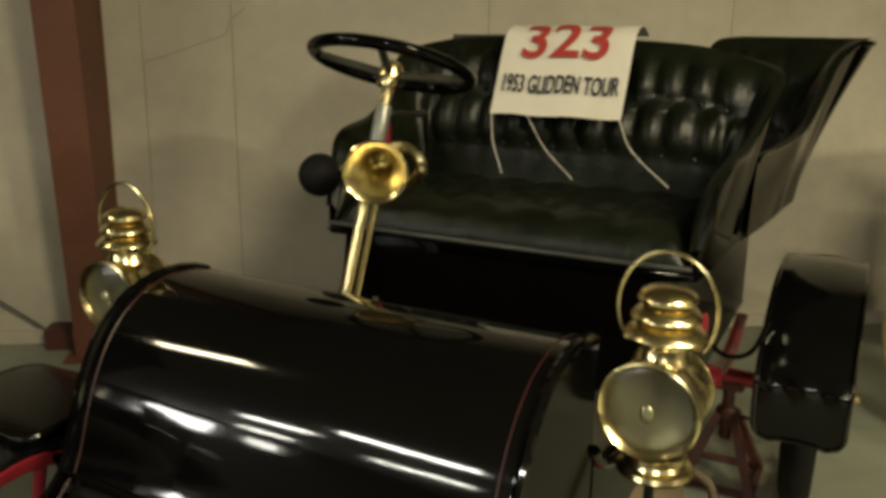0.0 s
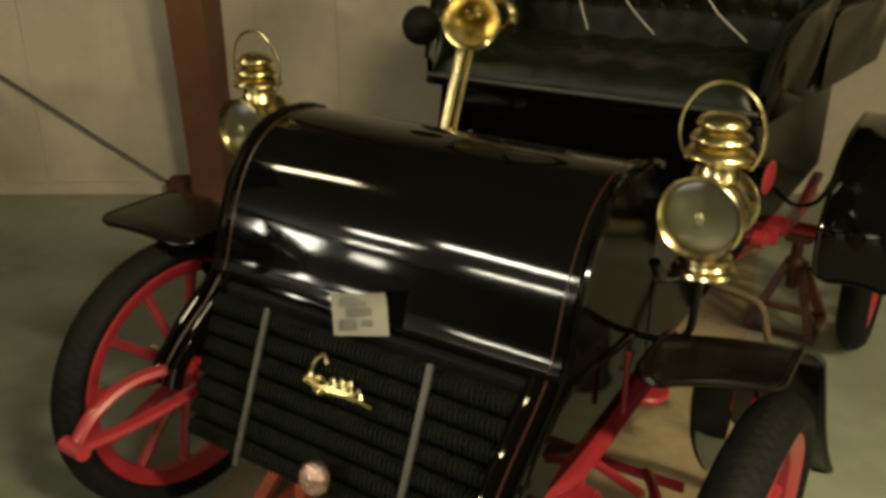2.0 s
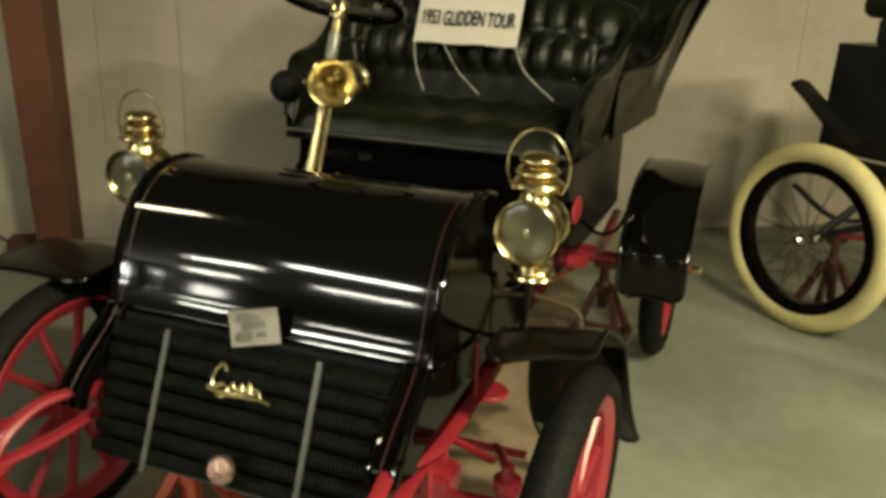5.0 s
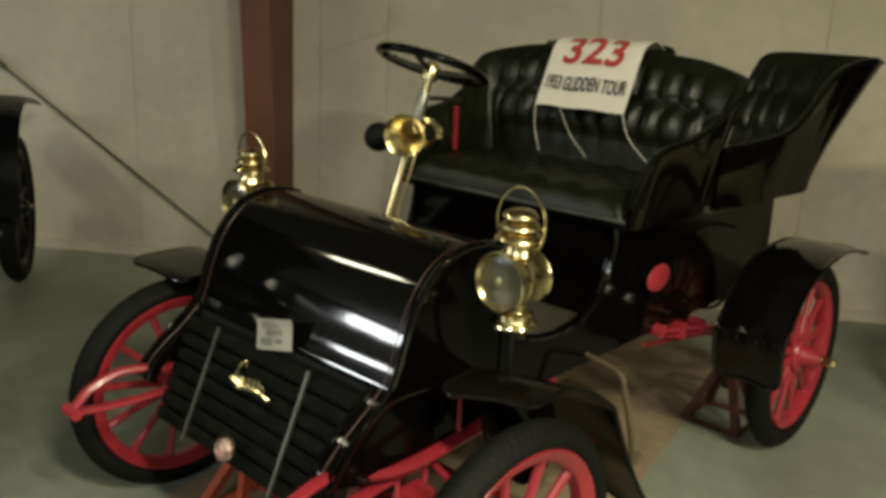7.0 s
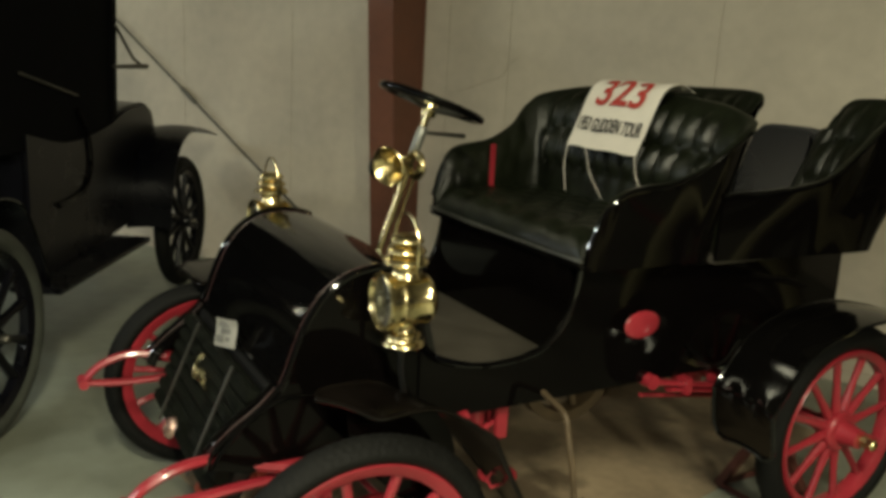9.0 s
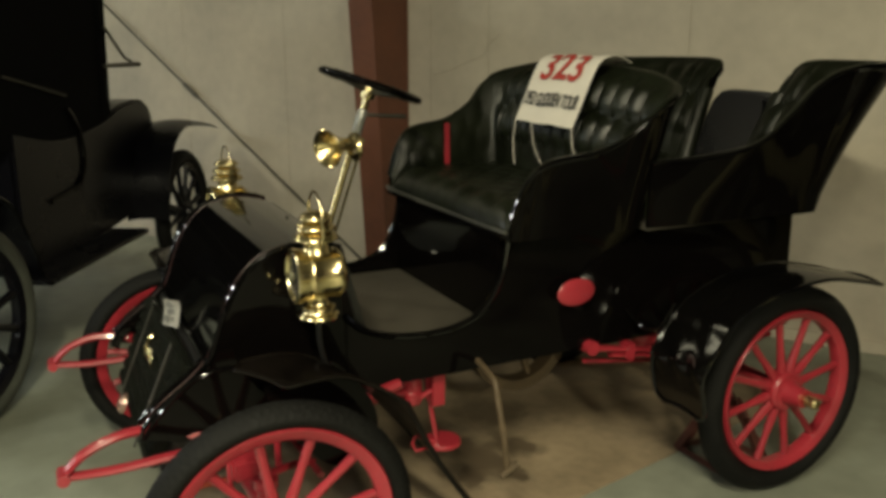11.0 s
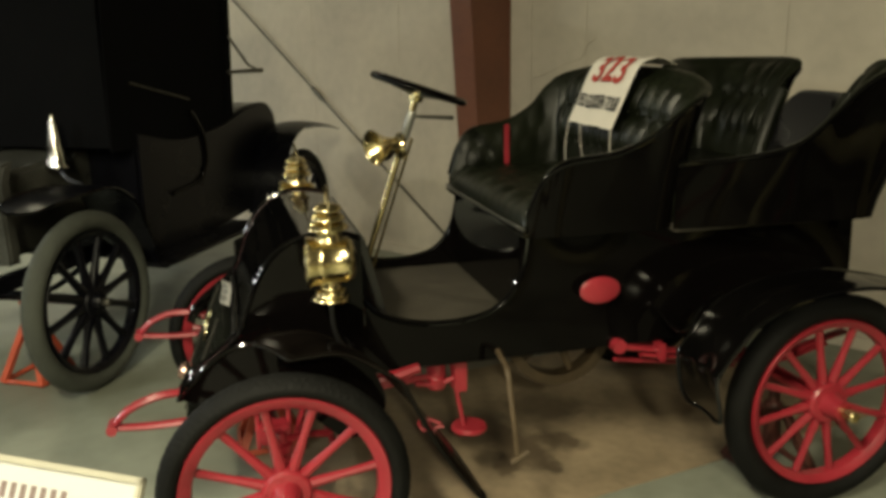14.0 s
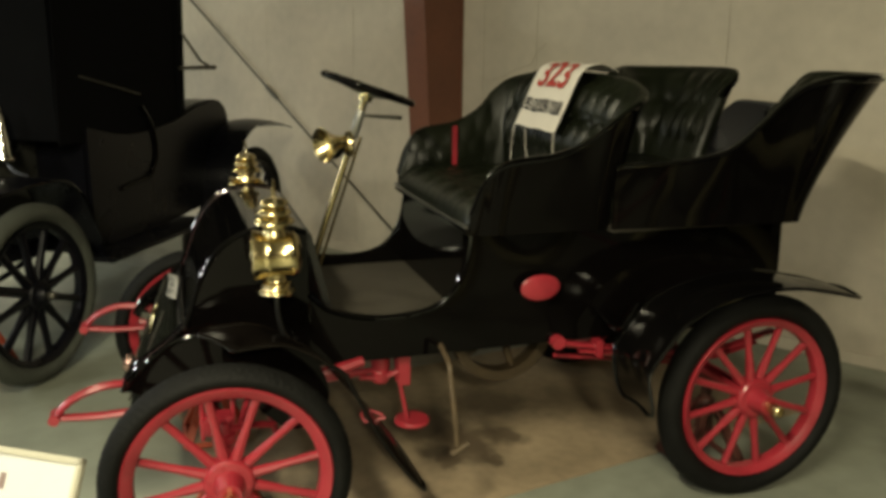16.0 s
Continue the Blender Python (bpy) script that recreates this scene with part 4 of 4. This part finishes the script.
rivet = finish("rivet", ball((0, 0, 0), 0.0055, 1, 1, 0.6, 8), CHROME)
for i in range(10):
    a = i * math.tau / 10 + 0.2
    ob = new("rivet", rivet)
    ob.parent = sw
    ob.matrix_basis = SWM @ Matrix.Translation((0.172 * math.cos(a), 0.172 * math.sin(a), 0.034))
part("wheel_boss", moved(lathe([(0, -0.03), (0.026, -0.03), (0.030, 0.0), (0.024, 0.022), (0.010, 0.032), (0, 0.034)], 20), SWM), BRASS, sw)
part("lever", tube([SH - ax * 0.07, SH - ax * 0.05 + Vector((0.02, 0.16, -0.03))], [0.006, 0.009], 8), STEEL, colm)
HB = Vector((-0.110, 0.485, 1.285))
BELL = [(0.062, 0.032), (0.067, 0.036), (0.070, 0.033), (0.068, 0.029), (0.058, 0.016), (0.043, -0.004), (0.029, -0.028), (0.020, -0.055), (0.016, -0.075), (0.012, -0.075), (0.016, -0.053), (0.025, -0.026), (0.038, -0.001), (0.052, 0.017)]
hornp = part("bulb_horn", moved(moved(lathe(BELL, 40, True), AY), Matrix.Translation(HB) @ pose(0, 0.03, 0, 8, 0, 24)), BRASS, car, "brass bulb horn")
part("coil", tube([HB + Vector((0.05 * math.cos(a) + 0.02, 0.10, 0.04 * math.sin(a) + 0.0)) for a in [i * math.tau / 20 for i in range(20)]], 0.013, 8, True), BRASS, hornp)
part("bulb", ball(HB + Vector((-0.178, 0.07, -0.034)), 0.047, 1.0, 1.1, 1.05, 20), RUBBER, hornp, "black rubber squeeze bulb")
part("neck", tube([HB + Vector((-0.125, 0.08, -0.02)), HB + Vector((-0.01, 0.10, -0.01))], 0.011, 8), BRASS, hornp)
# red strap over the arm and the frame below the wheel
part("arm_strap", box(-0.475, -0.462, 1.13, 1.152, 1.14, 1.315, 0.003), RED, car, "red strap on the seat arm")

for x, y, z in ((0.296, 0.126, 1.057), (-0.33, 0.12, 1.050), (0.02, 0.30, 1.075)):
    part("screw", ball((x, y, z), 0.006, 1, 1, 0.7, 10), CHROME, hood)

# mudguard stays
for sx in (-1, 1):
    part("mudguard_stay", tube(smooth_line([(sx * 0.45, 1.40, 0.72), (sx * 0.51, 1.43, 0.67), (sx * 0.575, 1.45, 0.69), (sx * 0.61, 1.48, 0.78)], 6), 0.0075, 8), LACQUER, car)

# cloth banner over the back of the front seat
ban = thing("banner", "white cotton banner with red number draped over seat back", "banner", pose(0, 0, -LIFT))
BL = [Vector((0, 1.325, 1.342)), Vector((0, 1.372, 1.445)), Vector((0, 1.412, 1.535)), Vector((0, 1.448, 1.582)), Vector((0, 1.515, 1.598)), Vector((0, 1.585, 1.57))]
line = smooth_line(BL, 6)
BC, BW = -0.02, 0.20


def banner_row(p):
    return [(BC + BW * (-1 + 2 * k / 12), p.y, p.z + 0.0022 * math.sin(k * 1.1 + p.z * 9)) for k in range(13)]


part("cloth", sheet([banner_row(p) for p in line], 0.0015), CLOTH, ban)
lens_ = [0.0]
for p, q in zip(line, line[1:]):
    lens_.append(lens_[-1] + (q - p).length)


def on_banner(co):
    """Lays flat lettering (x across, y up from the lower hem) on the cloth."""
    k = max(i for i in range(len(line) - 1) if lens_[i] <= max(0.0, co.y))
    p, q = line[k], line[k + 1]
    d = (q - p).normalized()
    o = p + d * (co.y - lens_[k]) + Vector((0, -d.z, d.y)) * (0.0070 + co.z)
    x = BC + co.x
    return Vector((x, o.y, o.z + 0.0022 * math.sin((co.x / BW + 1) * 6.6 + o.z * 9)))


def shifted(dy):
    return lambda co: on_banner(Vector((co.x, co.y + dy, co.z)))


lettering("1953 GLIDDEN TOUR", 0.078, BLACKINK, ban, Matrix.Identity(4), 0.0010, 0.485, wrap=shifted(0.092))
lettering("323", 0.165, REDINK, ban, Matrix.Identity(4), 0.003, 1.14, wrap=shifted(0.230))
for x0, x1 in ((-0.215, -0.160), (0.175, 0.335)):
    part("tie_cord", tube(smooth_line([(x0, 1.325, 1.345), (x0 + 0.3 * (x1 - x0), 1.305, 1.26), (x1, 1.29, 1.17)], 6), 0.0016, 6), CLOTH, ban, "white cotton tie")
part("tie_cord", tube(smooth_line([(-0.10, 1.325, 1.34), (-0.03, 1.30, 1.25), (0.06, 1.29, 1.17)], 6), 0.0013, 6), CLOTH, ban)

# paper card on the bonnet
cd = thing("paper_card", "small curled grey photocopied card stuck on the bonnet", "card", pose(0.012, -0.088, 0.800 - LIFT, 74, -8, 20) @ Matrix.Diagonal((0.84, 0.92, 1, 1)))
part("sheet", sheet([[(x, y, 0.004 + 0.25 * max(0, y - 0.005) ** 2 * 30 + 0.004 * math.sin(x * 30)) for x in (-0.07, -0.035, 0, 0.035, 0.07)] for y in [-0.055 + 0.092 * i / 8 for i in range(9)]], 0.0008), PAPER, cd)

for x0, x1, y0, y1 in ((-0.045, 0.02, 0.010, 0.030), (-0.03, 0.045, -0.012, 0.006), (-0.05, -0.01, -0.040, -0.018), (0.005, 0.04, -0.035, -0.020)):
    part("print", box(x0, x1, y0, y1, 0.0062, 0.0072, 0), GREYINK, cd)

# jack stand under the front axle
def jack_stand(m, h, label, g, paint=None):
    """A welded stand: four splayed angle legs, a foot frame and a ratchet post with a saddle."""
    paint = paint or RUSTRED
    js = thing("jack_stand", label, "jack stand", m, group=g)
    feet = [(0.115 * a, 0.115 * b) for a, b in ((1, 1), (-1, 1), (-1, -1), (1, -1))]
    for k, (x, y) in enumerate(feet):
        part("leg", tube([(x * 0.22, y * 0.22, h * 0.72), (x, y, 0.010)], [0.020, 0.022], 4), paint, js)
        x2, y2 = feet[(k + 1) % 4]
        part("foot_rail", tube([(x, y, 0.016), (x2, y2, 0.016)], 0.014, 4), paint, js)
    part("collar", lathe([(0, h * 0.60), (0.034, h * 0.60), (0.036, h * 0.64), (0.036, h * 0.76), (0.030, h * 0.79), (0, h * 0.79)], 16), paint, js)
    part("post", tube([(0, 0, h * 0.45), (0, 0, h)], 0.021, 10), paint, js)
    part("saddle", box(-0.05, 0.05, -0.025, 0.025, h - 0.01, h + 0.02, 0.006), paint, js)
    part("ratchet_handle", tube(smooth_line([(0.03, 0, h * 0.68), (0.07, 0, h * 0.70), (0.12, 0, h * 0.62)], 4), 0.007, 6), paint, js)
    return js


RUSTRED = material("orange_red_paint", (0.42, 0.07, 0.03), 0.45, var=0.35, scale=9, bump=0.2)
jack_stand(pose(0.43, 0.05, 0), 0.303, "orange-red steel jack stand under the front axle", "jack stands")
jack_stand(pose(0.47, 1.90, 0), 0.355, "brown-red steel jack stand under the rear axle", "jack stands", DARKRUST)
jack_stand(pose(-0.30, 0.03, 0), 0.312, "orange-red steel jack stand under the front axle", "jack stands")

# description board on its stand
SGM = Matrix.Translation((1.532, -0.235, 0.855)) @ Matrix.Rotation(math.atan2(0.845, 0.535), 4, "Z") @ pose(0, 0, 0, 62, 0, 0)
SW, SHH = 0.66, 0.34
sg = thing("sign_board", "white description board in a cream wooden frame on legs", "sign", SGM)
part("panel", box(-SW + 0.008, -0.008, -SHH + 0.008, -0.008, -0.006, 0.002, 0.001), WHITE, sg)
for nm, q in (("frame_rail", (-SW, 0, -0.014, 0)), ("frame_rail", (-SW, 0, -SHH, -SHH + 0.014)), ("frame_stile", (-SW, -SW + 0.014, -SHH, 0)), ("frame_stile", (-0.014, 0, -SHH, 0))):
    part(nm, box(q[0], q[1], q[2], q[3], -0.008, 0.009, 0.003), FRAMEM, sg)
lettering("1903", 0.044, BROWNINK, sg, pose(-0.405, -0.062, 0.003), 0.0008, 1.0)
for k in range(8):
    part("letter_bar", box(-0.338 + k * 0.0235, -0.325 + k * 0.0235, -0.077, -0.047, 0.0022, 0.003, 0), BROWNINK, sg)
for k in range(5):
    part("text_bar", box(-0.60, -0.07 - 0.05 * (k % 2), -0.135 - 0.036 * k, -0.122 - 0.036 * k, 0.0022, 0.003, 0), GREYINK, sg)
inv = SGM.inverted()
for x in (-0.08, -SW + 0.08):
    top = SGM @ Vector((x, -0.10, -0.012))
    part("leg", tube([inv @ top, inv @ Vector((top.x, top.y, 0.0))], 0.013, 8), FRAMEM, sg)

# ---- the tall black motor car beside it ----
FARM = pose(-1.49, -1.34, 0, 0, 0, 60.6)
far = thing("black_touring_car", "old black high-wheeled car with raised top and grey tyres", "car", FARM)
for sx, y in ((1, 0), (-1, 0), (1, 2.48), (-1, 2.48)):
    m = pose(sx * 0.68, y, 0.44) @ (Matrix.Identity(4) if sx > 0 else Matrix.Rotation(math.pi, 4, "Z"))
    make_wheel("wheel", far, m, 0.44, 0.048, (GREYRUB if y == 0 else RUBBER, NAVY, NAVY, STEEL), cap=0.03, spoke_r=0.022, hub_len=0.07)
HB2 = [(-0.03, 0.62), (-0.03, 0.98), (0.02, 1.03), (0.14, 1.055), (0.52, 1.09), (0.72, 1.26), (0.74, 0.62)]
part("bonnet", plate(HB2, -0.24, 0.24, 0.03), DUSTY, far)
part("radiator_shell", plate([(-0.10, 0.62), (-0.11, 1.02), (-0.07, 1.105), (0.0, 1.115), (-0.035, 1.02), (-0.03, 0.62)], -0.34, 0.34, 0.012), DUSTY, far, "dusty black radiator surround")
part("body", plate(smooth_line2([(0.66, 0.47), (1.45, 0.49), (2.28, 0.58), (2.38, 0.80), (2.32, 1.20), (1.95, 1.24), (1.60, 1.16), (1.10, 1.12), (0.66, 1.20)]), -0.555, 0.555, 0.02), NAVY, far)
part("seat_back", box(-0.50, 0.50, 1.72, 1.90, 0.95, 1.26, 0.04, 4), LEATHER, far)
part("seat_cushion", box(-0.50, 0.50, 1.20, 1.75, 0.90, 1.04, 0.04, 4), LEATHER, far)
part("rear_seat", box(-0.50, 0.50, 2.10, 2.34, 0.90, 1.20, 0.05, 4), LEATHER, far)
part("top", plate([(0.40, 2.08), (0.50, 2.18), (1.20, 2.27), (1.72, 2.22), (1.80, 2.10), (1.74, 1.18), (1.66, 1.18), (1.70, 2.05), (0.50, 2.06)], -0.56, 0.56, 0.01), TOPM, far, "black canvas folding top")
for sx in (-1, 1):
    part("side_curtain", plate([(0.50, 2.10), (1.76, 2.10), (1.70, 1.10), (0.46, 1.10)], sx * 0.535, sx * 0.545, 0.002), TOPM, far, "black canvas side curtain")
    part("top_iron", tube([(sx * 0.57, 1.72, 1.70), (sx * 0.60, 1.90, 1.52), (sx * 0.60, 2.05, 1.475)], 0.009, 8), STEEL, far)
    part("top_stay", tube([(sx * 0.58, 1.66, 1.475), (sx * 0.62, 2.06, 1.475)], [0.012, 0.016], 8), STEEL, far)
    part("running_board", box(min(sx * 0.50, sx * 0.74), max(sx * 0.50, sx * 0.74), 0.55, 1.72, 0.46, 0.49, 0.006), NAVY, far)
    fg = smooth_line([(0, -0.22, 0.905), (0, -0.10, 0.940), (0, 0.10, 0.955), (0, 0.30, 0.945), (0, 0.44, 0.86), (0, 0.54, 0.68), (0, 0.62, 0.49)], 6)
    wing = [[(sx * (0.50 + w * (0.16 if i > 9 else 0.16 * math.sqrt(1 - (1 - (i + 0.3) / 10) ** 2))), p.y, p.z + 0.012 * (1 - w * w)) for w in (-1, -0.5, 0, 0.5, 1)] for i, p in enumerate(fg)]
    wg = part("front_mudguard", sheet(wing, 0.006), NAVY, far)
    part("bead", tube([Vector(q[-1]) for q in wing][::-1] + [Vector(q[0]) for q in wing], 0.007, 8), POLISHED, wg)
    rg = smooth_line([(0, 1.92, 0.49), (0, 1.98, 0.78), (0, 2.14, 0.99), (0, 2.42, 1.075), (0, 2.70, 1.05), (0, 2.98, 0.99)], 6)
    part("rear_mudguard", sheet([[(sx * (0.66 + w * 0.14), p.y, p.z + 0.015 * (1 - w * w)) for w in (-1, -0.5, 0, 0.5, 1)] for p in rg], 0.006), NAVY, far)
    ln = part("side_lamp", moved(lathe([(0, 1.028), (0.054, 1.030), (0.060, 1.036), (0.060, 1.046), (0.054, 1.056), (0.043, 1.13), (0.024, 1.25), (0.019, 1.27), (0.013, 1.28), (0.012, 1.31), (0, 1.315)], 28), pose(sx * 0.30, 0.34, 0)), CHROME, far, "bright nickel cone-shaped lamp")
    part("stalk", tube([(sx * 0.44, 0.34, 0.95), (sx * 0.36, 0.34, 0.97), (sx * 0.30, 0.34, 1.03)], 0.012, 8), BLACK, ln)
    part("rail", box(sx * 0.36 - 0.025, sx * 0.36 + 0.025, -0.35, 2.7, 0.52, 0.60, 0.006), NAVY, far)
    part("spring", tube(smooth_line([(sx * 0.40, -0.42, 0.56), (sx * 0.42, 0.0, 0.47), (sx * 0.40, 0.42, 0.55)], 6), 0.022, 8, flat=0.5), NAVY, far)
for sx in (-1, 1):
    part("seat_bead", tube(smooth_line([(sx * 0.555, 1.22, 1.26), (sx * 0.562, 1.31, 1.14), (sx * 0.562, 1.345, 1.0), (sx * 0.562, 1.32, 0.90), (sx * 0.562, 1.22, 0.83), (sx * 0.56, 0.95, 0.80)], 6), 0.014, 8), LACQUER, far)
part("front_curtain", box(-0.53, 0.53, 0.47, 0.485, 1.12, 2.12, 0.003), TOPM, far)
part("axle", tube([(-0.64, 0, 0.44), (0.64, 0, 0.44)], 0.026, 10), NAVY, far)
part("axle", tube([(-0.64, 2.48, 0.44), (0.64, 2.48, 0.44)], 0.034, 10), NAVY, far)
part("windscreen_rail", tube([(0.55, 0.66, 1.45), (0.57, 1.20, 1.33)], 0.006, 6), STEEL, far)
jack_stand(FARM @ pose(0.30, 0.02, 0), 0.40, "orange-red steel jack stand under the black car's axle", "jack stands")

# ---- the buggy with cream tyres ----
BUGM = pose(1.71, 2.98, 0, 0, 0, -128.7)
bug = thing("motor_buggy", "black motor buggy with wire wheels and cream tyres", "car", BUGM)
for sx, y in ((1, 0), (-1, 0), (1, 1.75), (-1, 1.75)):
    m = pose(sx * 0.68, y, 0.44) @ (Matrix.Identity(4) if sx > 0 else Matrix.Rotation(math.pi, 4, "Z"))
    r_f = 0.345
    rim = part("wheel", moved(lathe([(r_f - 0.040, -0.024), (r_f - 0.046, 0), (r_f - 0.040, 0.024), (r_f + 0.010, 0.034), (r_f + 0.004, 0), (r_f + 0.010, -0.034)], 48, True), AX), GUARDM, bug, m=m)
    part("tyre", moved(lathe([(0.392 + 0.048 * math.cos(a), 0.048 * math.sin(a)) for a in [i * math.tau / 18 for i in range(18)]], 56, True), AX), CREAM, rim, "cream rubber tyre")
    part("hub", moved(lathe([(0, -0.06), (0.03, -0.06), (0.034, -0.045), (0.018, -0.03), (0.018, 0.03), (0.034, 0.045), (0.03, 0.06), (0.018, 0.075), (0, 0.078)], 20), AX), CHROME, rim)
    wire = finish("wire_spoke", tube([(0.042, 0.03, 0.0), (0.0, 0.10, r_f - 0.03)], 0.0020, 5), STEEL)
    for i in range(28):
        ob = new("wire_spoke", wire)
        ob.parent = rim
        ob.matrix_basis = Matrix.Rotation(i * math.tau / 28, 4, "X") @ (Matrix.Diagonal((-1, -1, 1, 1)) if i % 2 else Matrix.Identity(4))
part("body", plate([(-0.22, 0.80), (1.95, 0.80), (1.98, 1.28), (1.10, 1.30), (0.90, 1.30), (-0.20, 1.30)], -0.42, 0.42, 0.015), BLACK, bug)
part("side_panel", box(0.420, 0.426, 0.22, 0.84, 0.85, 1.22, 0.002), LACQUER, bug)
part("dash", tube(smooth_line([(0.0, 0.10, 0.92), (0.0, -0.06, 0.98), (0.0, -0.18, 1.12)], 6), 0.05, 10), BLACK, bug)
for sx in (-1, 1):
    part("mudguard", sheet([[(sx * (0.54 + w * 0.06), p.y, p.z + 0.012 * (1 - w * w)) for w in (-1, 0, 1)] for p in smooth_line([(0, -0.27, 1.12), (0, -0.17, 1.05), (0, -0.05, 0.96), (0, 0.10, 0.90)], 5)], 0.02), BLACK, bug)
    part("spring", tube(smooth_line([(sx * 0.42, -0.30, 0.60), (sx * 0.44, 0.0, 0.50), (sx * 0.42, 0.40, 0.66)], 6), 0.022, 8, flat=0.5), BLACK, bug)
    part("fork", tube([(sx * 0.60, 0.0, 0.44), (sx * 0.50, 0.12, 0.62), (sx * 0.40, 0.25, 0.80)], 0.020, 8), BLACK, bug)
    part("frame_rail", box(sx * 0.38 - 0.02, sx * 0.38 + 0.02, -0.25, 2.0, 0.70, 0.78, 0.006), BLACK, bug)
    part("rear_strut", tube([(sx * 0.55, 1.75, 0.44), (sx * 0.40, 1.60, 0.72)], 0.022, 8), BLACK, bug)
part("axle", tube([(-0.66, 0, 0.44), (0.66, 0, 0.44)], 0.020, 8), BLACK, bug)
part("axle", tube([(-0.66, 1.75, 0.44), (0.66, 1.75, 0.44)], 0.024, 8), BLACK, bug)
part("reach_rod", tube([(0.45, 0.0, 0.42), (0.30, 0.9, 0.58), (0.3, 1.7, 0.45)], 0.012, 8), RED, bug)
part("seat", box(-0.40, 0.40, 1.0, 1.9, 1.30, 1.42, 0.04, 3), LEATHER, bug)
part("seat_box", box(-0.40, 0.40, -0.03, 1.0, 1.30, 1.425, 0.012), BLACK, bug)
part("seat_roll", tube([(0.36, -0.115, 1.475), (0.36, -0.105, 1.475), (0.36, -0.08, 1.475), (0.36, 0.40, 1.475), (0.36, 0.95, 1.475)], [0.030, 0.048, 0.058, 0.058, 0.05], 16), LEATHER, bug, "rolled dark leather bolster")
part("spring_bow", tube(smooth_line([(0.50, -0.16, 0.71), (0.52, -0.02, 0.735), (0.51, 0.12, 0.685), (0.48, 0.24, 0.70)], 5), 0.019, 8), BLACK, bug)
part("spring_perch", ball((0.49, 0.20, 0.66), 0.055, 0.8, 1.1, 1.0, 14), BLACK, bug)
jack_stand(BUGM @ pose(0.45, 0.0, 0), 0.395, "brown-red steel jack stand under the buggy's axle", "jack stands", DARKRUST)
